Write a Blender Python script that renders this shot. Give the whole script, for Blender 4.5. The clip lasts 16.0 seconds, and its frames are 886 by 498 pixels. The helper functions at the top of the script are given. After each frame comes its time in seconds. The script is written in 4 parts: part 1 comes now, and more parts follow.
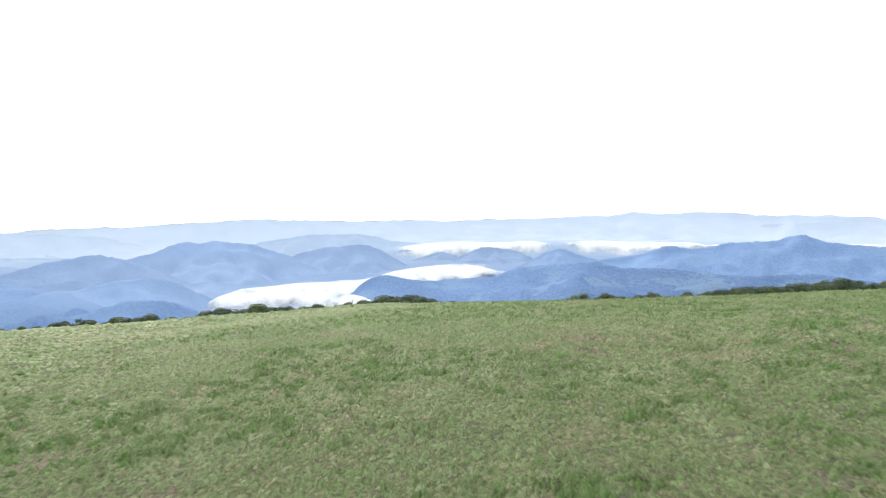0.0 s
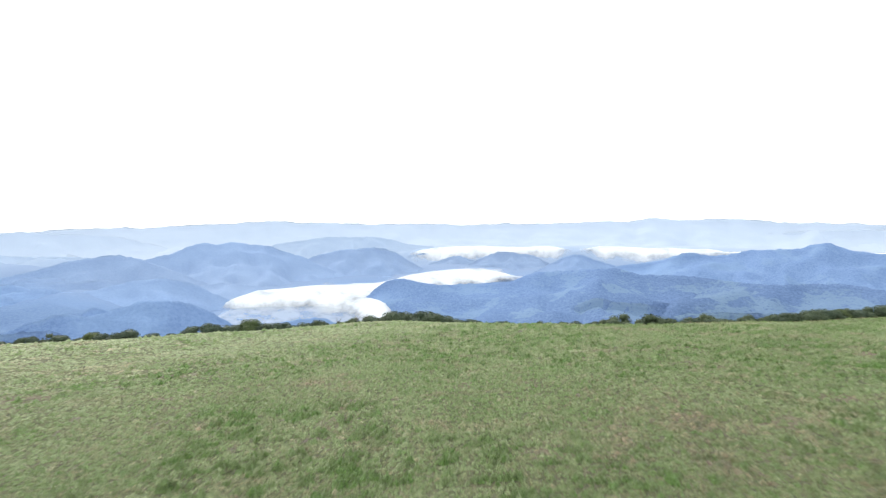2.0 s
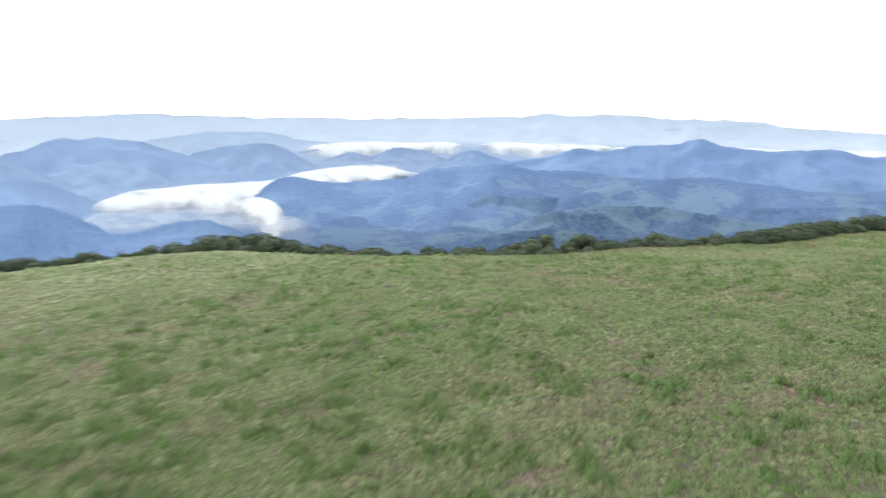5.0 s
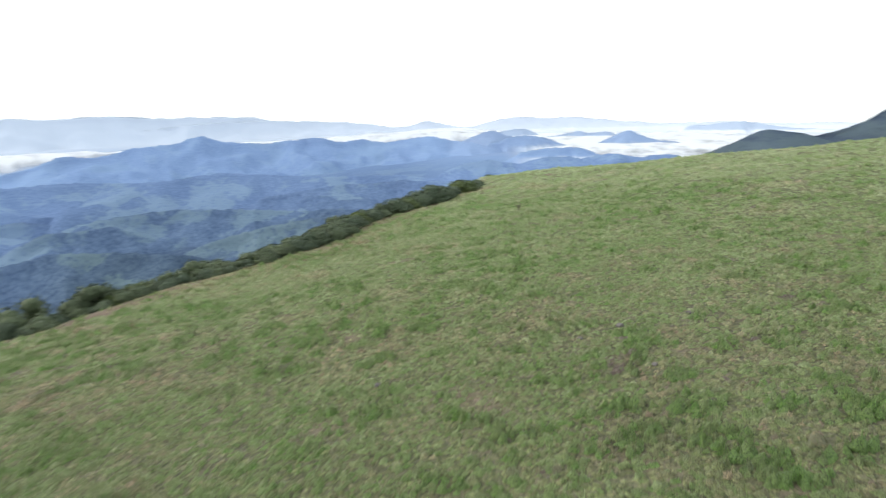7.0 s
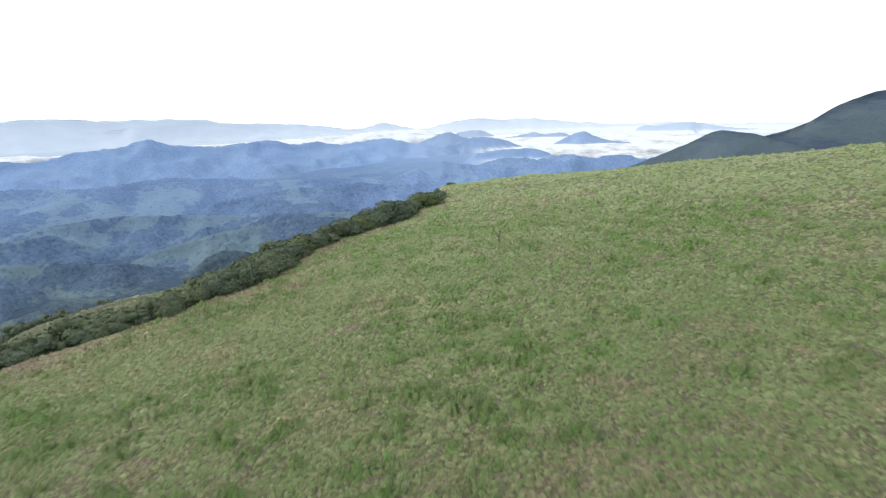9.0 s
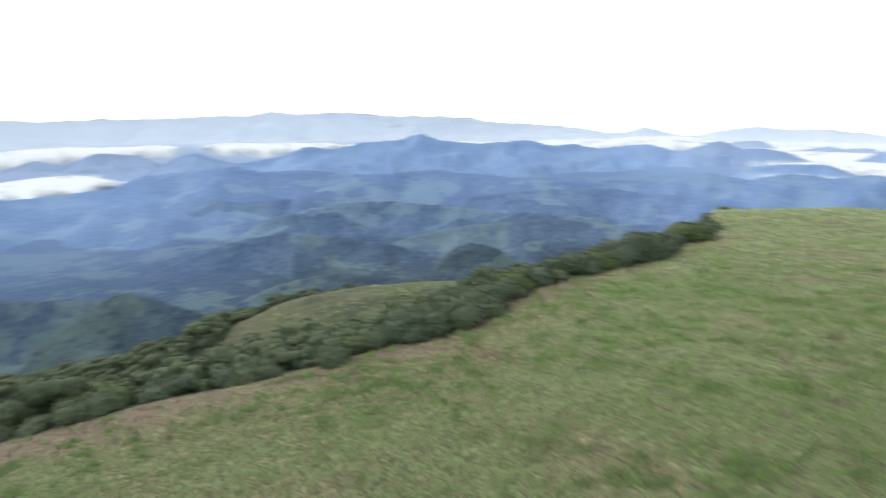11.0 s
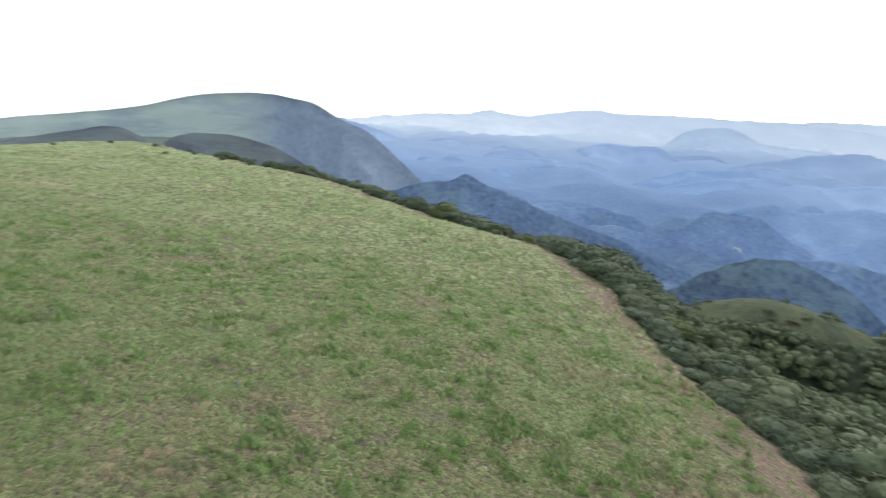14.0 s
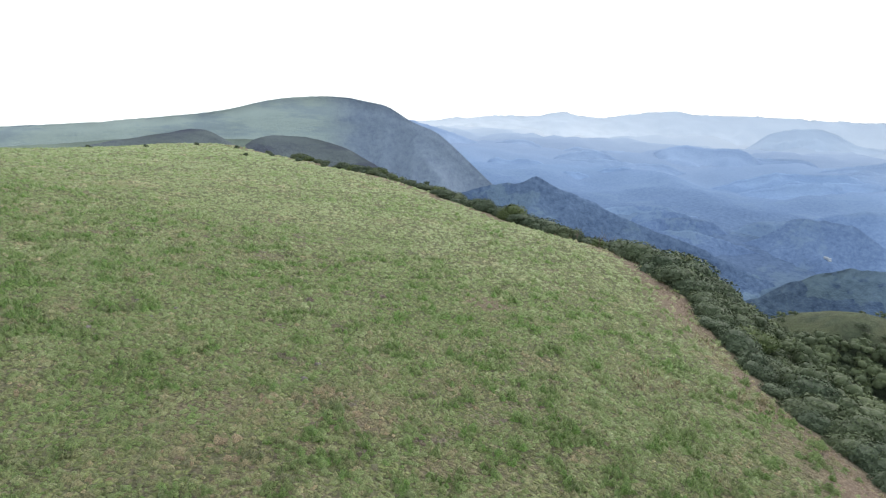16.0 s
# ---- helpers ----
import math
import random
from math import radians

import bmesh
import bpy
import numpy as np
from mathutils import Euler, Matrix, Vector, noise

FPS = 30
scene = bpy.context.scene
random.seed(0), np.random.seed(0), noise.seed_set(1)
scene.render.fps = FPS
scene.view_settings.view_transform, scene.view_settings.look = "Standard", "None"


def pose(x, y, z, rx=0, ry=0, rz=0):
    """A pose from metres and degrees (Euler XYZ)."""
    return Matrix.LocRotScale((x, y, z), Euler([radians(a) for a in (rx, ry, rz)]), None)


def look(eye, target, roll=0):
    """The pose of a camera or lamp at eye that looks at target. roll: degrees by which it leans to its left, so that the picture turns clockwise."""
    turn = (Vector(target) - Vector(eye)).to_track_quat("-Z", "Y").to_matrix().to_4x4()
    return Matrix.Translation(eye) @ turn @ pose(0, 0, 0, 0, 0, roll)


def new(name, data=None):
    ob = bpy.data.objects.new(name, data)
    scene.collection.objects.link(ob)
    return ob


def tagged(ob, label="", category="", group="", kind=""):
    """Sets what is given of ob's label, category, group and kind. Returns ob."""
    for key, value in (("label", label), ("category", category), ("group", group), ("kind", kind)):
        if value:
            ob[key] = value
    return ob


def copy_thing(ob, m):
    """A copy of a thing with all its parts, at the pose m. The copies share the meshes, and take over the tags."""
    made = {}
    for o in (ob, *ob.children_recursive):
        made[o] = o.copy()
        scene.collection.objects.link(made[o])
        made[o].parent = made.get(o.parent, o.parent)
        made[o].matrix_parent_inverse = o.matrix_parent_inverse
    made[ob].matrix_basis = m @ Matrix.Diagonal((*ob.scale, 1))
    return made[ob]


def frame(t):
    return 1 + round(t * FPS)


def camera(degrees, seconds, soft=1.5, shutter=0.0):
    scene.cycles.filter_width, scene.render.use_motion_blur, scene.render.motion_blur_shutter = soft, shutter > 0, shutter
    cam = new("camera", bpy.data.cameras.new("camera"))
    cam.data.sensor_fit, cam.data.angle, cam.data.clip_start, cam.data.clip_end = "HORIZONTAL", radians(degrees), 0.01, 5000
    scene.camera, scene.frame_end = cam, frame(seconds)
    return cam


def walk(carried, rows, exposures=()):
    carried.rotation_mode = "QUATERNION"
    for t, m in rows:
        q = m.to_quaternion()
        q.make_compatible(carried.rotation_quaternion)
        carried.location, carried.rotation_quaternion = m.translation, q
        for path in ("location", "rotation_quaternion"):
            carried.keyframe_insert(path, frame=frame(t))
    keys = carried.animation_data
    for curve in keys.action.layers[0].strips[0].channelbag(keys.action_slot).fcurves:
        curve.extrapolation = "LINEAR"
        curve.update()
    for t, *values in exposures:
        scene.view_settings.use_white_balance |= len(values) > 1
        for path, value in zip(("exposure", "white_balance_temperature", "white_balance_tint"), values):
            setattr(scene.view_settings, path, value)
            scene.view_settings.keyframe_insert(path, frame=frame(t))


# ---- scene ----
# A grassy plateau with a shrub-lined edge above a misty valley of wooded hills.

# ---------------------------------------------------------------- camera
cam = camera(73.63, 16.0, soft=1.25, shutter=0.6)


def flown(x, y, z, bearing, pitch, roll):
    """The camera's pose from its place, its bearing clockwise from +y, its pitch and its roll."""
    return pose(x, y, z, 90 + pitch, 0, -bearing) @ pose(0, 0, 0, 0, 0, roll)


PATH = [
    (0, 0.00, -0.00, -0.00, 0.00, -3.75, -0.81),
    (0.5, 0.04, 2.87, 0.05, -0.39, -3.68, -0.55),
    (1, -0.08, 6.28, 0.13, -1.57, -3.57, -0.58),
    (1.5, -0.16, 10.10, 0.22, -1.61, -3.50, -0.42),
    (2, -0.35, 14.49, 0.26, -1.57, -3.38, -0.22),
    (2.5, -0.50, 19.07, 0.36, -1.62, -3.31, -0.01),
    (3, -0.74, 23.99, 0.33, -1.62, -3.99, 0.26),
    (3.2, -0.80, 25.94, 0.37, -1.61, -6.26, 0.43),
    (5.3, 5.89, 49.97, -2.52, 14.34, -13.67, 0.39),
    (5.5, 6.17, 51.50, -2.56, 19.57, -13.64, 0.12),
    (6, 7.38, 54.59, -2.54, 31.33, -13.70, -0.65),
    (6.5, 8.94, 57.34, -2.52, 42.61, -13.94, -1.17),
    (7, 10.84, 59.70, -2.53, 53.29, -14.09, -1.73),
    (7.5, 13.03, 61.70, -2.54, 56.84, -14.21, -1.92),
    (8, 15.57, 63.48, -2.56, 56.78, -14.18, -1.92),
    (8.2, 16.71, 64.21, -2.64, 56.71, -14.07, -1.86),
    (10.3, 27.37, 71.86, -2.71, 58.72, -14.20, -1.84),
    (10.5, 28.67, 72.75, -2.74, 51.56, -13.82, -1.17),
    (11, 31.61, 75.62, -2.94, 33.54, -13.46, -0.18),
    (11.5, 33.65, 78.37, -2.97, 14.16, -13.51, 0.67),
    (12, 35.21, 80.49, -3.04, 1.74, -13.56, 0.94),
    (12.5, 35.91, 81.79, -3.05, -13.54, -13.75, 1.22),
    (13, 36.35, 82.82, -3.16, -32.45, -14.06, 1.65),
    (13.5, 36.56, 83.48, -3.24, -51.46, -14.49, 2.27),
    (14, 36.71, 83.80, -3.21, -66.83, -14.91, 2.64),
    (14.5, 36.75, 83.88, -3.18, -69.70, -15.01, 2.49),
    (15, 36.74, 83.90, -3.19, -71.05, -15.00, 2.32),
    (15.5, 36.74, 83.96, -3.21, -72.40, -14.99, 2.16),
    (16, 36.70, 84.00, -3.25, -73.66, -14.98, 2.06),
]
walk(cam, [(t, flown(*p)) for t, *p in PATH], exposures=[(0.0, 0.22), (3.2, 0.22), (5.3, 0.1), (8.2, 0.0), (16.0, 0.0)])

# ---------------------------------------------------------------- sky and sun
SUN_ELEVATION, SUN_BEARING = radians(32), radians(-35)
world = bpy.data.worlds.new("overcast_sky")
scene.world = world
world.use_nodes = True
wn, wl = world.node_tree.nodes, world.node_tree.links
wn.clear()
sky = wn.new("ShaderNodeTexSky")
sky.sky_type = "NISHITA"
sky.sun_disc = False
sky.sun_elevation, sky.sun_rotation = SUN_ELEVATION, SUN_BEARING
sky.dust_density = 4.0
clear_part = wn.new("ShaderNodeBackground")
clear_part.inputs["Strength"].default_value = 0.05
cloud_part = wn.new("ShaderNodeBackground")
cloud_part.inputs["Color"].default_value = (0.945, 1.0, 0.995, 1)
cloud_part.inputs["Strength"].default_value = 1.3
both = wn.new("ShaderNodeAddShader")
wout = wn.new("ShaderNodeOutputWorld")
wl.new(sky.outputs[0], clear_part.inputs["Color"])
wl.new(clear_part.outputs[0], both.inputs[0])
wl.new(cloud_part.outputs[0], both.inputs[1])
wl.new(both.outputs[0], wout.inputs["Surface"])

sun_data = bpy.data.lights.new("sun", "SUN")
sun_data.energy, sun_data.angle, sun_data.color = 1.2, radians(25), (1.0, 0.97, 0.92)
sun = new("sun", sun_data)
sun.matrix_world = look((math.sin(SUN_BEARING) * math.cos(SUN_ELEVATION) * 50, math.cos(SUN_BEARING) * math.cos(SUN_ELEVATION) * 50,
                         math.sin(SUN_ELEVATION) * 50), (0, 0, 0))


# ---------------------------------------------------------------- noise on arrays
def hashed(i, j, seed):
    n = (i.astype(np.int64) * 374761393 + j.astype(np.int64) * 668265263 + seed * 144665) & 0x7FFFFFFF
    n = ((n ^ (n >> 13)) * 1274126177) & 0x7FFFFFFF
    return ((n ^ (n >> 16)) & 0xFFFF) / 65535.0


def smooth_noise(x, y, seed=0):
    """Value noise, -1 to 1."""
    x, y = np.asarray(x, float), np.asarray(y, float)
    i, j = np.floor(x), np.floor(y)
    u, v = x - i, y - j
    u, v = u * u * (3 - 2 * u), v * v * (3 - 2 * v)
    a, b = hashed(i, j, seed), hashed(i + 1, j, seed)
    c, d = hashed(i, j + 1, seed), hashed(i + 1, j + 1, seed)
    return 2 * ((a * (1 - u) + b * u) * (1 - v) + (c * (1 - u) + d * u) * v) - 1


def fractal(x, y, seed=0, octaves=4):
    total, size = 0, 1.0
    for k in range(octaves):
        total = total + size * smooth_noise(x * 2 ** k + 17.3 * k, y * 2 ** k - 9.1 * k, seed + k)
        size *= 0.5
    return total / 1.8


def step(a, b, x):
    u = np.clip((np.asarray(x, float) - a) / (b - a), 0, 1)
    return u * u * (3 - 2 * u)


# ---------------------------------------------------------------- the lie of the land
VALLEY = -300.0
EDGE_X = [-4000, -600, -260, -160, -120, -83, -52, -32, -17, -1, 9, 19, 28, 35, 42, 50, 58, 65, 76, 88, 96, 114, 150, 210, 320, 700, 4000]
EDGE_Y = [-300, 20, 60, 76, 90, 106, 112, 114.5, 119.5, 116, 111, 107.3, 103.8, 104.8, 102.9, 104.3, 108.6, 108.8, 108.9, 112.2, 116, 127, 138, 140, 125, 88, -200]


def edge_y(x):
    """Where the shrubs begin, for each x."""
    x = np.asarray(x, float)
    base = (np.interp(x - 4, EDGE_X, EDGE_Y) + np.interp(x, EDGE_X, EDGE_Y) + np.interp(x + 4, EDGE_X, EDGE_Y)) / 3
    return base + 1.3 * fractal(x / 9.0, x * 0 + 3.7, 5, 3)


def plateau_z(x, y):
    ra, rb = (x - 20) / 50, (y - 80) / 50
    a, b = 2 * np.tanh(ra / 2), 2 * np.tanh(rb / 2)
    ra, rb = np.clip(ra, -6, 6), np.clip(rb, -6, 6)
    shoulder = np.clip(1 + (y - np.interp(x, EDGE_X, EDGE_Y)) / 30, 0, 1) ** 2
    z = (- 12.724 - 1.113 * a - 4.976 * b - 1.551 * a * a - 0.806 * a * b + 0.065 * b * b - 0.436 * a ** 3 + 0.609 * a * a * b + 0.255 * a * b * b + 0.756 * b ** 3 + 2.439 * ra - 1.103 * rb - 1.009 * shoulder)
    brow = np.clip(1 + (y - np.interp(x, EDGE_X, EDGE_Y)) / 12, 0, 1) ** 2
    z = z - 0.5 * brow * step(34, 14, x) * step(-75, -45, x)
    z = z - brow * (0.55 * step(-30, -12, x) * step(32, 18, x) + 0.2 * step(14, 26, x) * step(62, 48, x))
    z = z - 13.5 * (np.clip(x - 102.4, 0, 300) / 60) ** 2 + (1.57 - 0.38 * np.clip((y - 90) / 30, -1.5, 1.5)) * step(40, 85, x) - 11 * (np.clip(-168 - x, 0, 300) / 80) ** 2
    z = z + 2.0 * step(70, 150, x) - 3.2 * step(-80, -180, x) * step(75, 20, y)
    z = z + 0.8 * np.exp(-((x + 11) / 11) ** 2 - ((y - 119) / 9) ** 2)
    away = np.hypot(x - 25, y - 70)
    z = np.maximum(z, -70) - 60 * step(250, 900, away) - 250 * step(600, 2200, away)
    return z + 0.35 * fractal(x / 14, y / 14, 11, 3)


def past_edge(x, y):
    """Metres outside the shrub line, negative on the plateau."""
    e = edge_y(x)
    lean = (edge_y(x + 3) - edge_y(x - 3)) / 6
    return (y - e) / np.sqrt(1 + np.clip(lean, -1, 1) ** 2)


# the crest of the spurs below the edge, fitted to the late camera's view: bearing from its place, how far off, and its
# height
SPUR_TURN = [-62, -52, -46, -42.5, -38.3, -35.3, -32.8, -28.7, -24, -17, -8.7, 0, 7.5, 14, 19.4, 24.5, 29.4, 36, 41, 47, 54]
SPUR_AWAY = [190, 185, 180, 178, 175, 175, 175, 172, 170, 165, 160, 150, 135, 128, 125, 122, 118, 110, 104, 100, 96]
SPUR_TOP = [-100, -82, -69, -61, -54, -53.2, -54.6, -57.3, -59.3, -64.5, -72, -70, -61, -51.5, -47.2, -46.4, -45, -43.2, -43, -49, -62]


def spur(x, y):
    """Bearing, distance, and the crest's distance and height there."""
    turn, away = np.degrees(np.arctan2(x - 36, y - 82)), np.hypot(x - 36, y - 82)
    at, top = (sum(np.interp(turn + q, SPUR_TURN, v) for q in (-2, 0, 2)) / 3 for v in (SPUR_AWAY, SPUR_TOP))
    return turn, away, at, top


def pasture_share(x, y):
    """Open rough pasture on the spurs, 0 to 1."""
    turn, away, at, top = spur(x, y)
    rag = 0.28 * fractal(x / 13, y / 13, 61, 4)
    east = 1.1 - np.hypot((turn - 30) / 19, (away - at + 4) / 31) + rag
    west = 1.0 - np.hypot((turn + 37) / 11, (away - at - 4) / 17) + rag
    return step(0.0, 0.12, np.maximum(east, west))


def ground_z(x, y):
    d = past_edge(x, y)
    top = plateau_z(x, np.minimum(y, edge_y(x)))
    out = np.clip(d, 0, None)
    drop = 0.38 * np.minimum(out, 150) + 0.00032 * np.minimum(out, 150) ** 2 + 0.62 * np.clip(out - 150, 0, None)
    drop = drop * (1 + 0.75 * step(84, 150, x) + 0.5 * step(20, -40, x))
    turn, far, at, crest = spur(x, y)
    rough = step(8, 90, out) * 2.5 * fractal(x / 55, y / 55, 21, 4)
    slope = top - drop + rough
    slope = slope - step(3, 24, out) * step(24, 52, far) * np.interp(turn, [-60, -42, -36, -24, 0, 14, 30, 36, 50], [1, 3, 5, 5.2, 4, 3.6, 3.2, 1.5, 0])
    hold = np.exp(-np.abs((far - at) / np.where(far < at, np.where(turn > 0, 30, 40), 34)) ** 2.2) * step(-66, -52, turn) * step(62, 48, turn)
    slope = slope + (crest + 0.8 * fractal(x / 20, y / 20, 22, 3) - slope) * hold
    away = np.hypot(x - 35, y - 80)
    floor = VALLEY + 14 * fractal(x / 420, y / 420, 31, 4)
    turn = np.degrees(np.arctan2(x - 35, y - 80))
    floor = floor - 18 * step(-30, -25, turn) * step(9, 5, turn) * step(1100, 1350, away) * step(3500, 3200, away)
    east, mid = step(40, 56, turn) * step(110, 95, turn), step(-10, -4, turn) * step(64, 52, turn)
    floor = floor + 38 * east * step(2050, 2500, away) + 58 * mid * step(3520, 3800, away)
    floor = floor + 62 * (1 - np.abs(fractal(x / 520, y / 520, 37, 5)) * 1.9) * step(-29, -36, turn) * step(1000, 1700, away)
    return np.where(d <= 0, top, np.maximum(slope, floor) + 8 * np.exp(-np.abs(slope - floor) / 12))


# ---------------------------------------------------------------- materials
def material(name, rough=0.9):
    m = bpy.data.materials.new(name)
    m.use_nodes = True
    n = m.node_tree.nodes
    shader = n["Principled BSDF"]
    shader.inputs["Roughness"].default_value = rough
    shader.inputs["Specular IOR Level"].default_value = 0.2
    return m, n, m.node_tree.links, shader


def noise_node(n, l, source, scale, detail=4.0, rough=0.6):
    t = n.new("ShaderNodeTexNoise")
    t.inputs["Scale"].default_value, t.inputs["Detail"].default_value, t.inputs["Roughness"].default_value = scale, detail, rough
    l.new(source, t.inputs["Vector"])
    return t.outputs["Fac"]


def ramp(n, l, source, stops):
    r = n.new("ShaderNodeValToRGB")
    while len(r.color_ramp.elements) < len(stops):
        r.color_ramp.elements.new(0.5)
    for e, (at, colour) in zip(r.color_ramp.elements, stops):
        e.position, e.color = at, (*colour, 1) if len(colour) == 3 else colour
    l.new(source, r.inputs["Fac"])
    return r.outputs["Color"]


def mixed(n, l, factor, a, b, how="MIX"):
    m = n.new("ShaderNodeMix")
    m.data_type, m.blend_type = "RGBA", how
    for socket, value in ((m.inputs["Factor"], factor), (m.inputs["A"], a), (m.inputs["B"], b)):
        if isinstance(value, (int, float)):
            socket.default_value = value
        elif isinstance(value, tuple):
            socket.default_value = (*value, 1)
        else:
            l.new(value, socket)
    return m.outputs["Result"]


def bumped(n, l, shader, height, strength, distance):
    b = n.new("ShaderNodeBump")
    b.inputs["Strength"].default_value, b.inputs["Distance"].default_value = strength, distance
    l.new(height, b.inputs["Height"])
    l.new(b.outputs["Normal"], shader.inputs["Normal"])


def position(n):
    return n.new("ShaderNodeNewGeometry").outputs["Position"]


def attribute(n, name):
    a = n.new("ShaderNodeAttribute")
    a.attribute_name = name
    return a.outputs["Fac"]


def scaled_by(n, l, source, factors):
    m = n.new("ShaderNodeVectorMath")
    m.operation = "MULTIPLY"
    m.inputs[1].default_value = factors
    l.new(source, m.inputs[0])
    return m.outputs["Vector"]


# wood in hollows, wood and pasture with blue haze painted in, by metres from the plateau
HAZE_TONES = {
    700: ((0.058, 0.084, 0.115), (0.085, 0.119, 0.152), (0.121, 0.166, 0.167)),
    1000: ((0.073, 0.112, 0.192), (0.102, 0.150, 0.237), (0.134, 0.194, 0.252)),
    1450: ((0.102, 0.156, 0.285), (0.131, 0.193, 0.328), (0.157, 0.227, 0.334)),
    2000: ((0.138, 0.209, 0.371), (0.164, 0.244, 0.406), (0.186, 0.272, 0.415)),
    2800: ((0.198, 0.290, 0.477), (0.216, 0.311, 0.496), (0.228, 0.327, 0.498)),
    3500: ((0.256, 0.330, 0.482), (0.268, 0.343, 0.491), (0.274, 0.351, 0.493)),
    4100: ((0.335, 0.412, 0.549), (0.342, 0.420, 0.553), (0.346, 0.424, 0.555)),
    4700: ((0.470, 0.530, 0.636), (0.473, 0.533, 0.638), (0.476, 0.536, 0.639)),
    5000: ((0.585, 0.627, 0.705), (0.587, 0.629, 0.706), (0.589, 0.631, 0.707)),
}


def factor_of(n, l, a, b, how):
    m = n.new("ShaderNodeMath")
    m.operation = how
    for k, value in enumerate((a, b)):
        if isinstance(value, (int, float)):
            m.inputs[k].default_value = value
        else:
            l.new(value, m.inputs[k])
    return m.outputs[0]


def crowns_and_plots(n, l, p):
    """Tree-crown relief, and a mask of pastures and small plots with crooked borders and lone trees."""
    crowns = noise_node(n, l, p, 0.13, 3.0, 0.6)
    warp = n.new("ShaderNodeTexNoise")
    warp.inputs["Scale"].default_value, warp.inputs["Detail"].default_value = 0.02, 4.0
    l.new(p, warp.inputs["Vector"])
    moved = n.new("ShaderNodeVectorMath")
    l.new(p, moved.inputs[0])
    l.new(scaled_by(n, l, warp.outputs["Color"], (90, 90, 90)), moved.inputs[1])
    plots = n.new("ShaderNodeTexVoronoi")
    plots.inputs["Scale"].default_value = 0.011
    l.new(moved.outputs["Vector"], plots.inputs["Vector"])
    cell = n.new("ShaderNodeSeparateColor")
    l.new(plots.outputs["Color"], cell.inputs[0])
    broad = noise_node(n, l, p, 0.0045, 3.0, 0.5)
    rag = noise_node(n, l, p, 0.05, 3.0, 0.7)
    share = factor_of(n, l, factor_of(n, l, cell.outputs[0], 0.3, "MULTIPLY"), factor_of(n, l, broad, factor_of(n, l, rag, 0.35, "MULTIPLY"), "ADD"), "ADD")
    open_land = ramp(n, l, share, [(0.85, (0, 0, 0)), (0.91, (0.95, 0.95, 0.95))])
    side = n.new("ShaderNodeSeparateXYZ")
    l.new(p, side.inputs[0])
    cleared = ramp(n, l, factor_of(n, l, factor_of(n, l, side.outputs[0], 0.0008, "MULTIPLY"), 0.5, "ADD"), [(0.3, (0.7, 0.7, 0.7)), (0.55, (1, 1, 1))])
    open_land = mixed(n, l, 1.0, open_land, cleared, "MULTIPLY")
    trees = noise_node(n, l, p, 0.09, 2.0, 0.6)
    return crowns, mixed(n, l, 1.0, open_land, ramp(n, l, trees, [(0.34, (0.1, 0.1, 0.1)), (0.42, (1, 1, 1))]), "MULTIPLY")


def hazed_land(n, l, p):
    """Colour of the wooded backdrop of hills with haze painted in, its relief and how strong that is."""
    haze_share = attribute(n, "haze_share")
    steps = sorted(HAZE_TONES)
    shade = [ramp(n, l, haze_share, [(q / 5000, HAZE_TONES[q][k]) for q in steps]) for k in range(3)]
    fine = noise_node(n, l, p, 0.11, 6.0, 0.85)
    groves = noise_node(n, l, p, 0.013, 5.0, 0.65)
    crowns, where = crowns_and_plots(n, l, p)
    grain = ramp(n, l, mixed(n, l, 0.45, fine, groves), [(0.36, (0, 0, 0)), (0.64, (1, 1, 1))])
    # contrast fades with distance to paint the flattening of haze
    clear = ramp(n, l, haze_share, [(0.14, (1, 1, 1)), (0.3, (0.66, 0.66, 0.66)), (0.55, (0.22, 0.22, 0.22)), (0.8, (0.05, 0.05, 0.05))])
    where = mixed(n, l, 1.0, where, ramp(n, l, haze_share, [(0.34, (1, 1, 1)), (0.46, (0.55, 0.55, 0.55)), (0.6, (0.15, 0.15, 0.15))]), "MULTIPLY")
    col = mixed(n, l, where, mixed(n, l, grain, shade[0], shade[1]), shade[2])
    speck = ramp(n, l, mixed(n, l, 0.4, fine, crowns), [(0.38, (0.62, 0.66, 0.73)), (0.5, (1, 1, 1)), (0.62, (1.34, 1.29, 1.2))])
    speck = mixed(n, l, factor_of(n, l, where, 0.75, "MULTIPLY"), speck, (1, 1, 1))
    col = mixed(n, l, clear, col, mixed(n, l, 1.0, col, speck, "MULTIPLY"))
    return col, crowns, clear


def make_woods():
    m, n, l, s = material("woods_with_painted_haze", 1.0)
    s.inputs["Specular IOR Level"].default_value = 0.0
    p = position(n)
    col, crowns, clear = hazed_land(n, l, p)
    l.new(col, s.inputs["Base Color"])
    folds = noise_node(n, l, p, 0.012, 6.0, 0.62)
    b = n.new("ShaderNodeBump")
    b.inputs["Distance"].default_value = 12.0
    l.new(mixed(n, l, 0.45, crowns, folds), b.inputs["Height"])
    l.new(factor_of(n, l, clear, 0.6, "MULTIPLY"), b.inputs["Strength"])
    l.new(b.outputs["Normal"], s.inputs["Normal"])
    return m


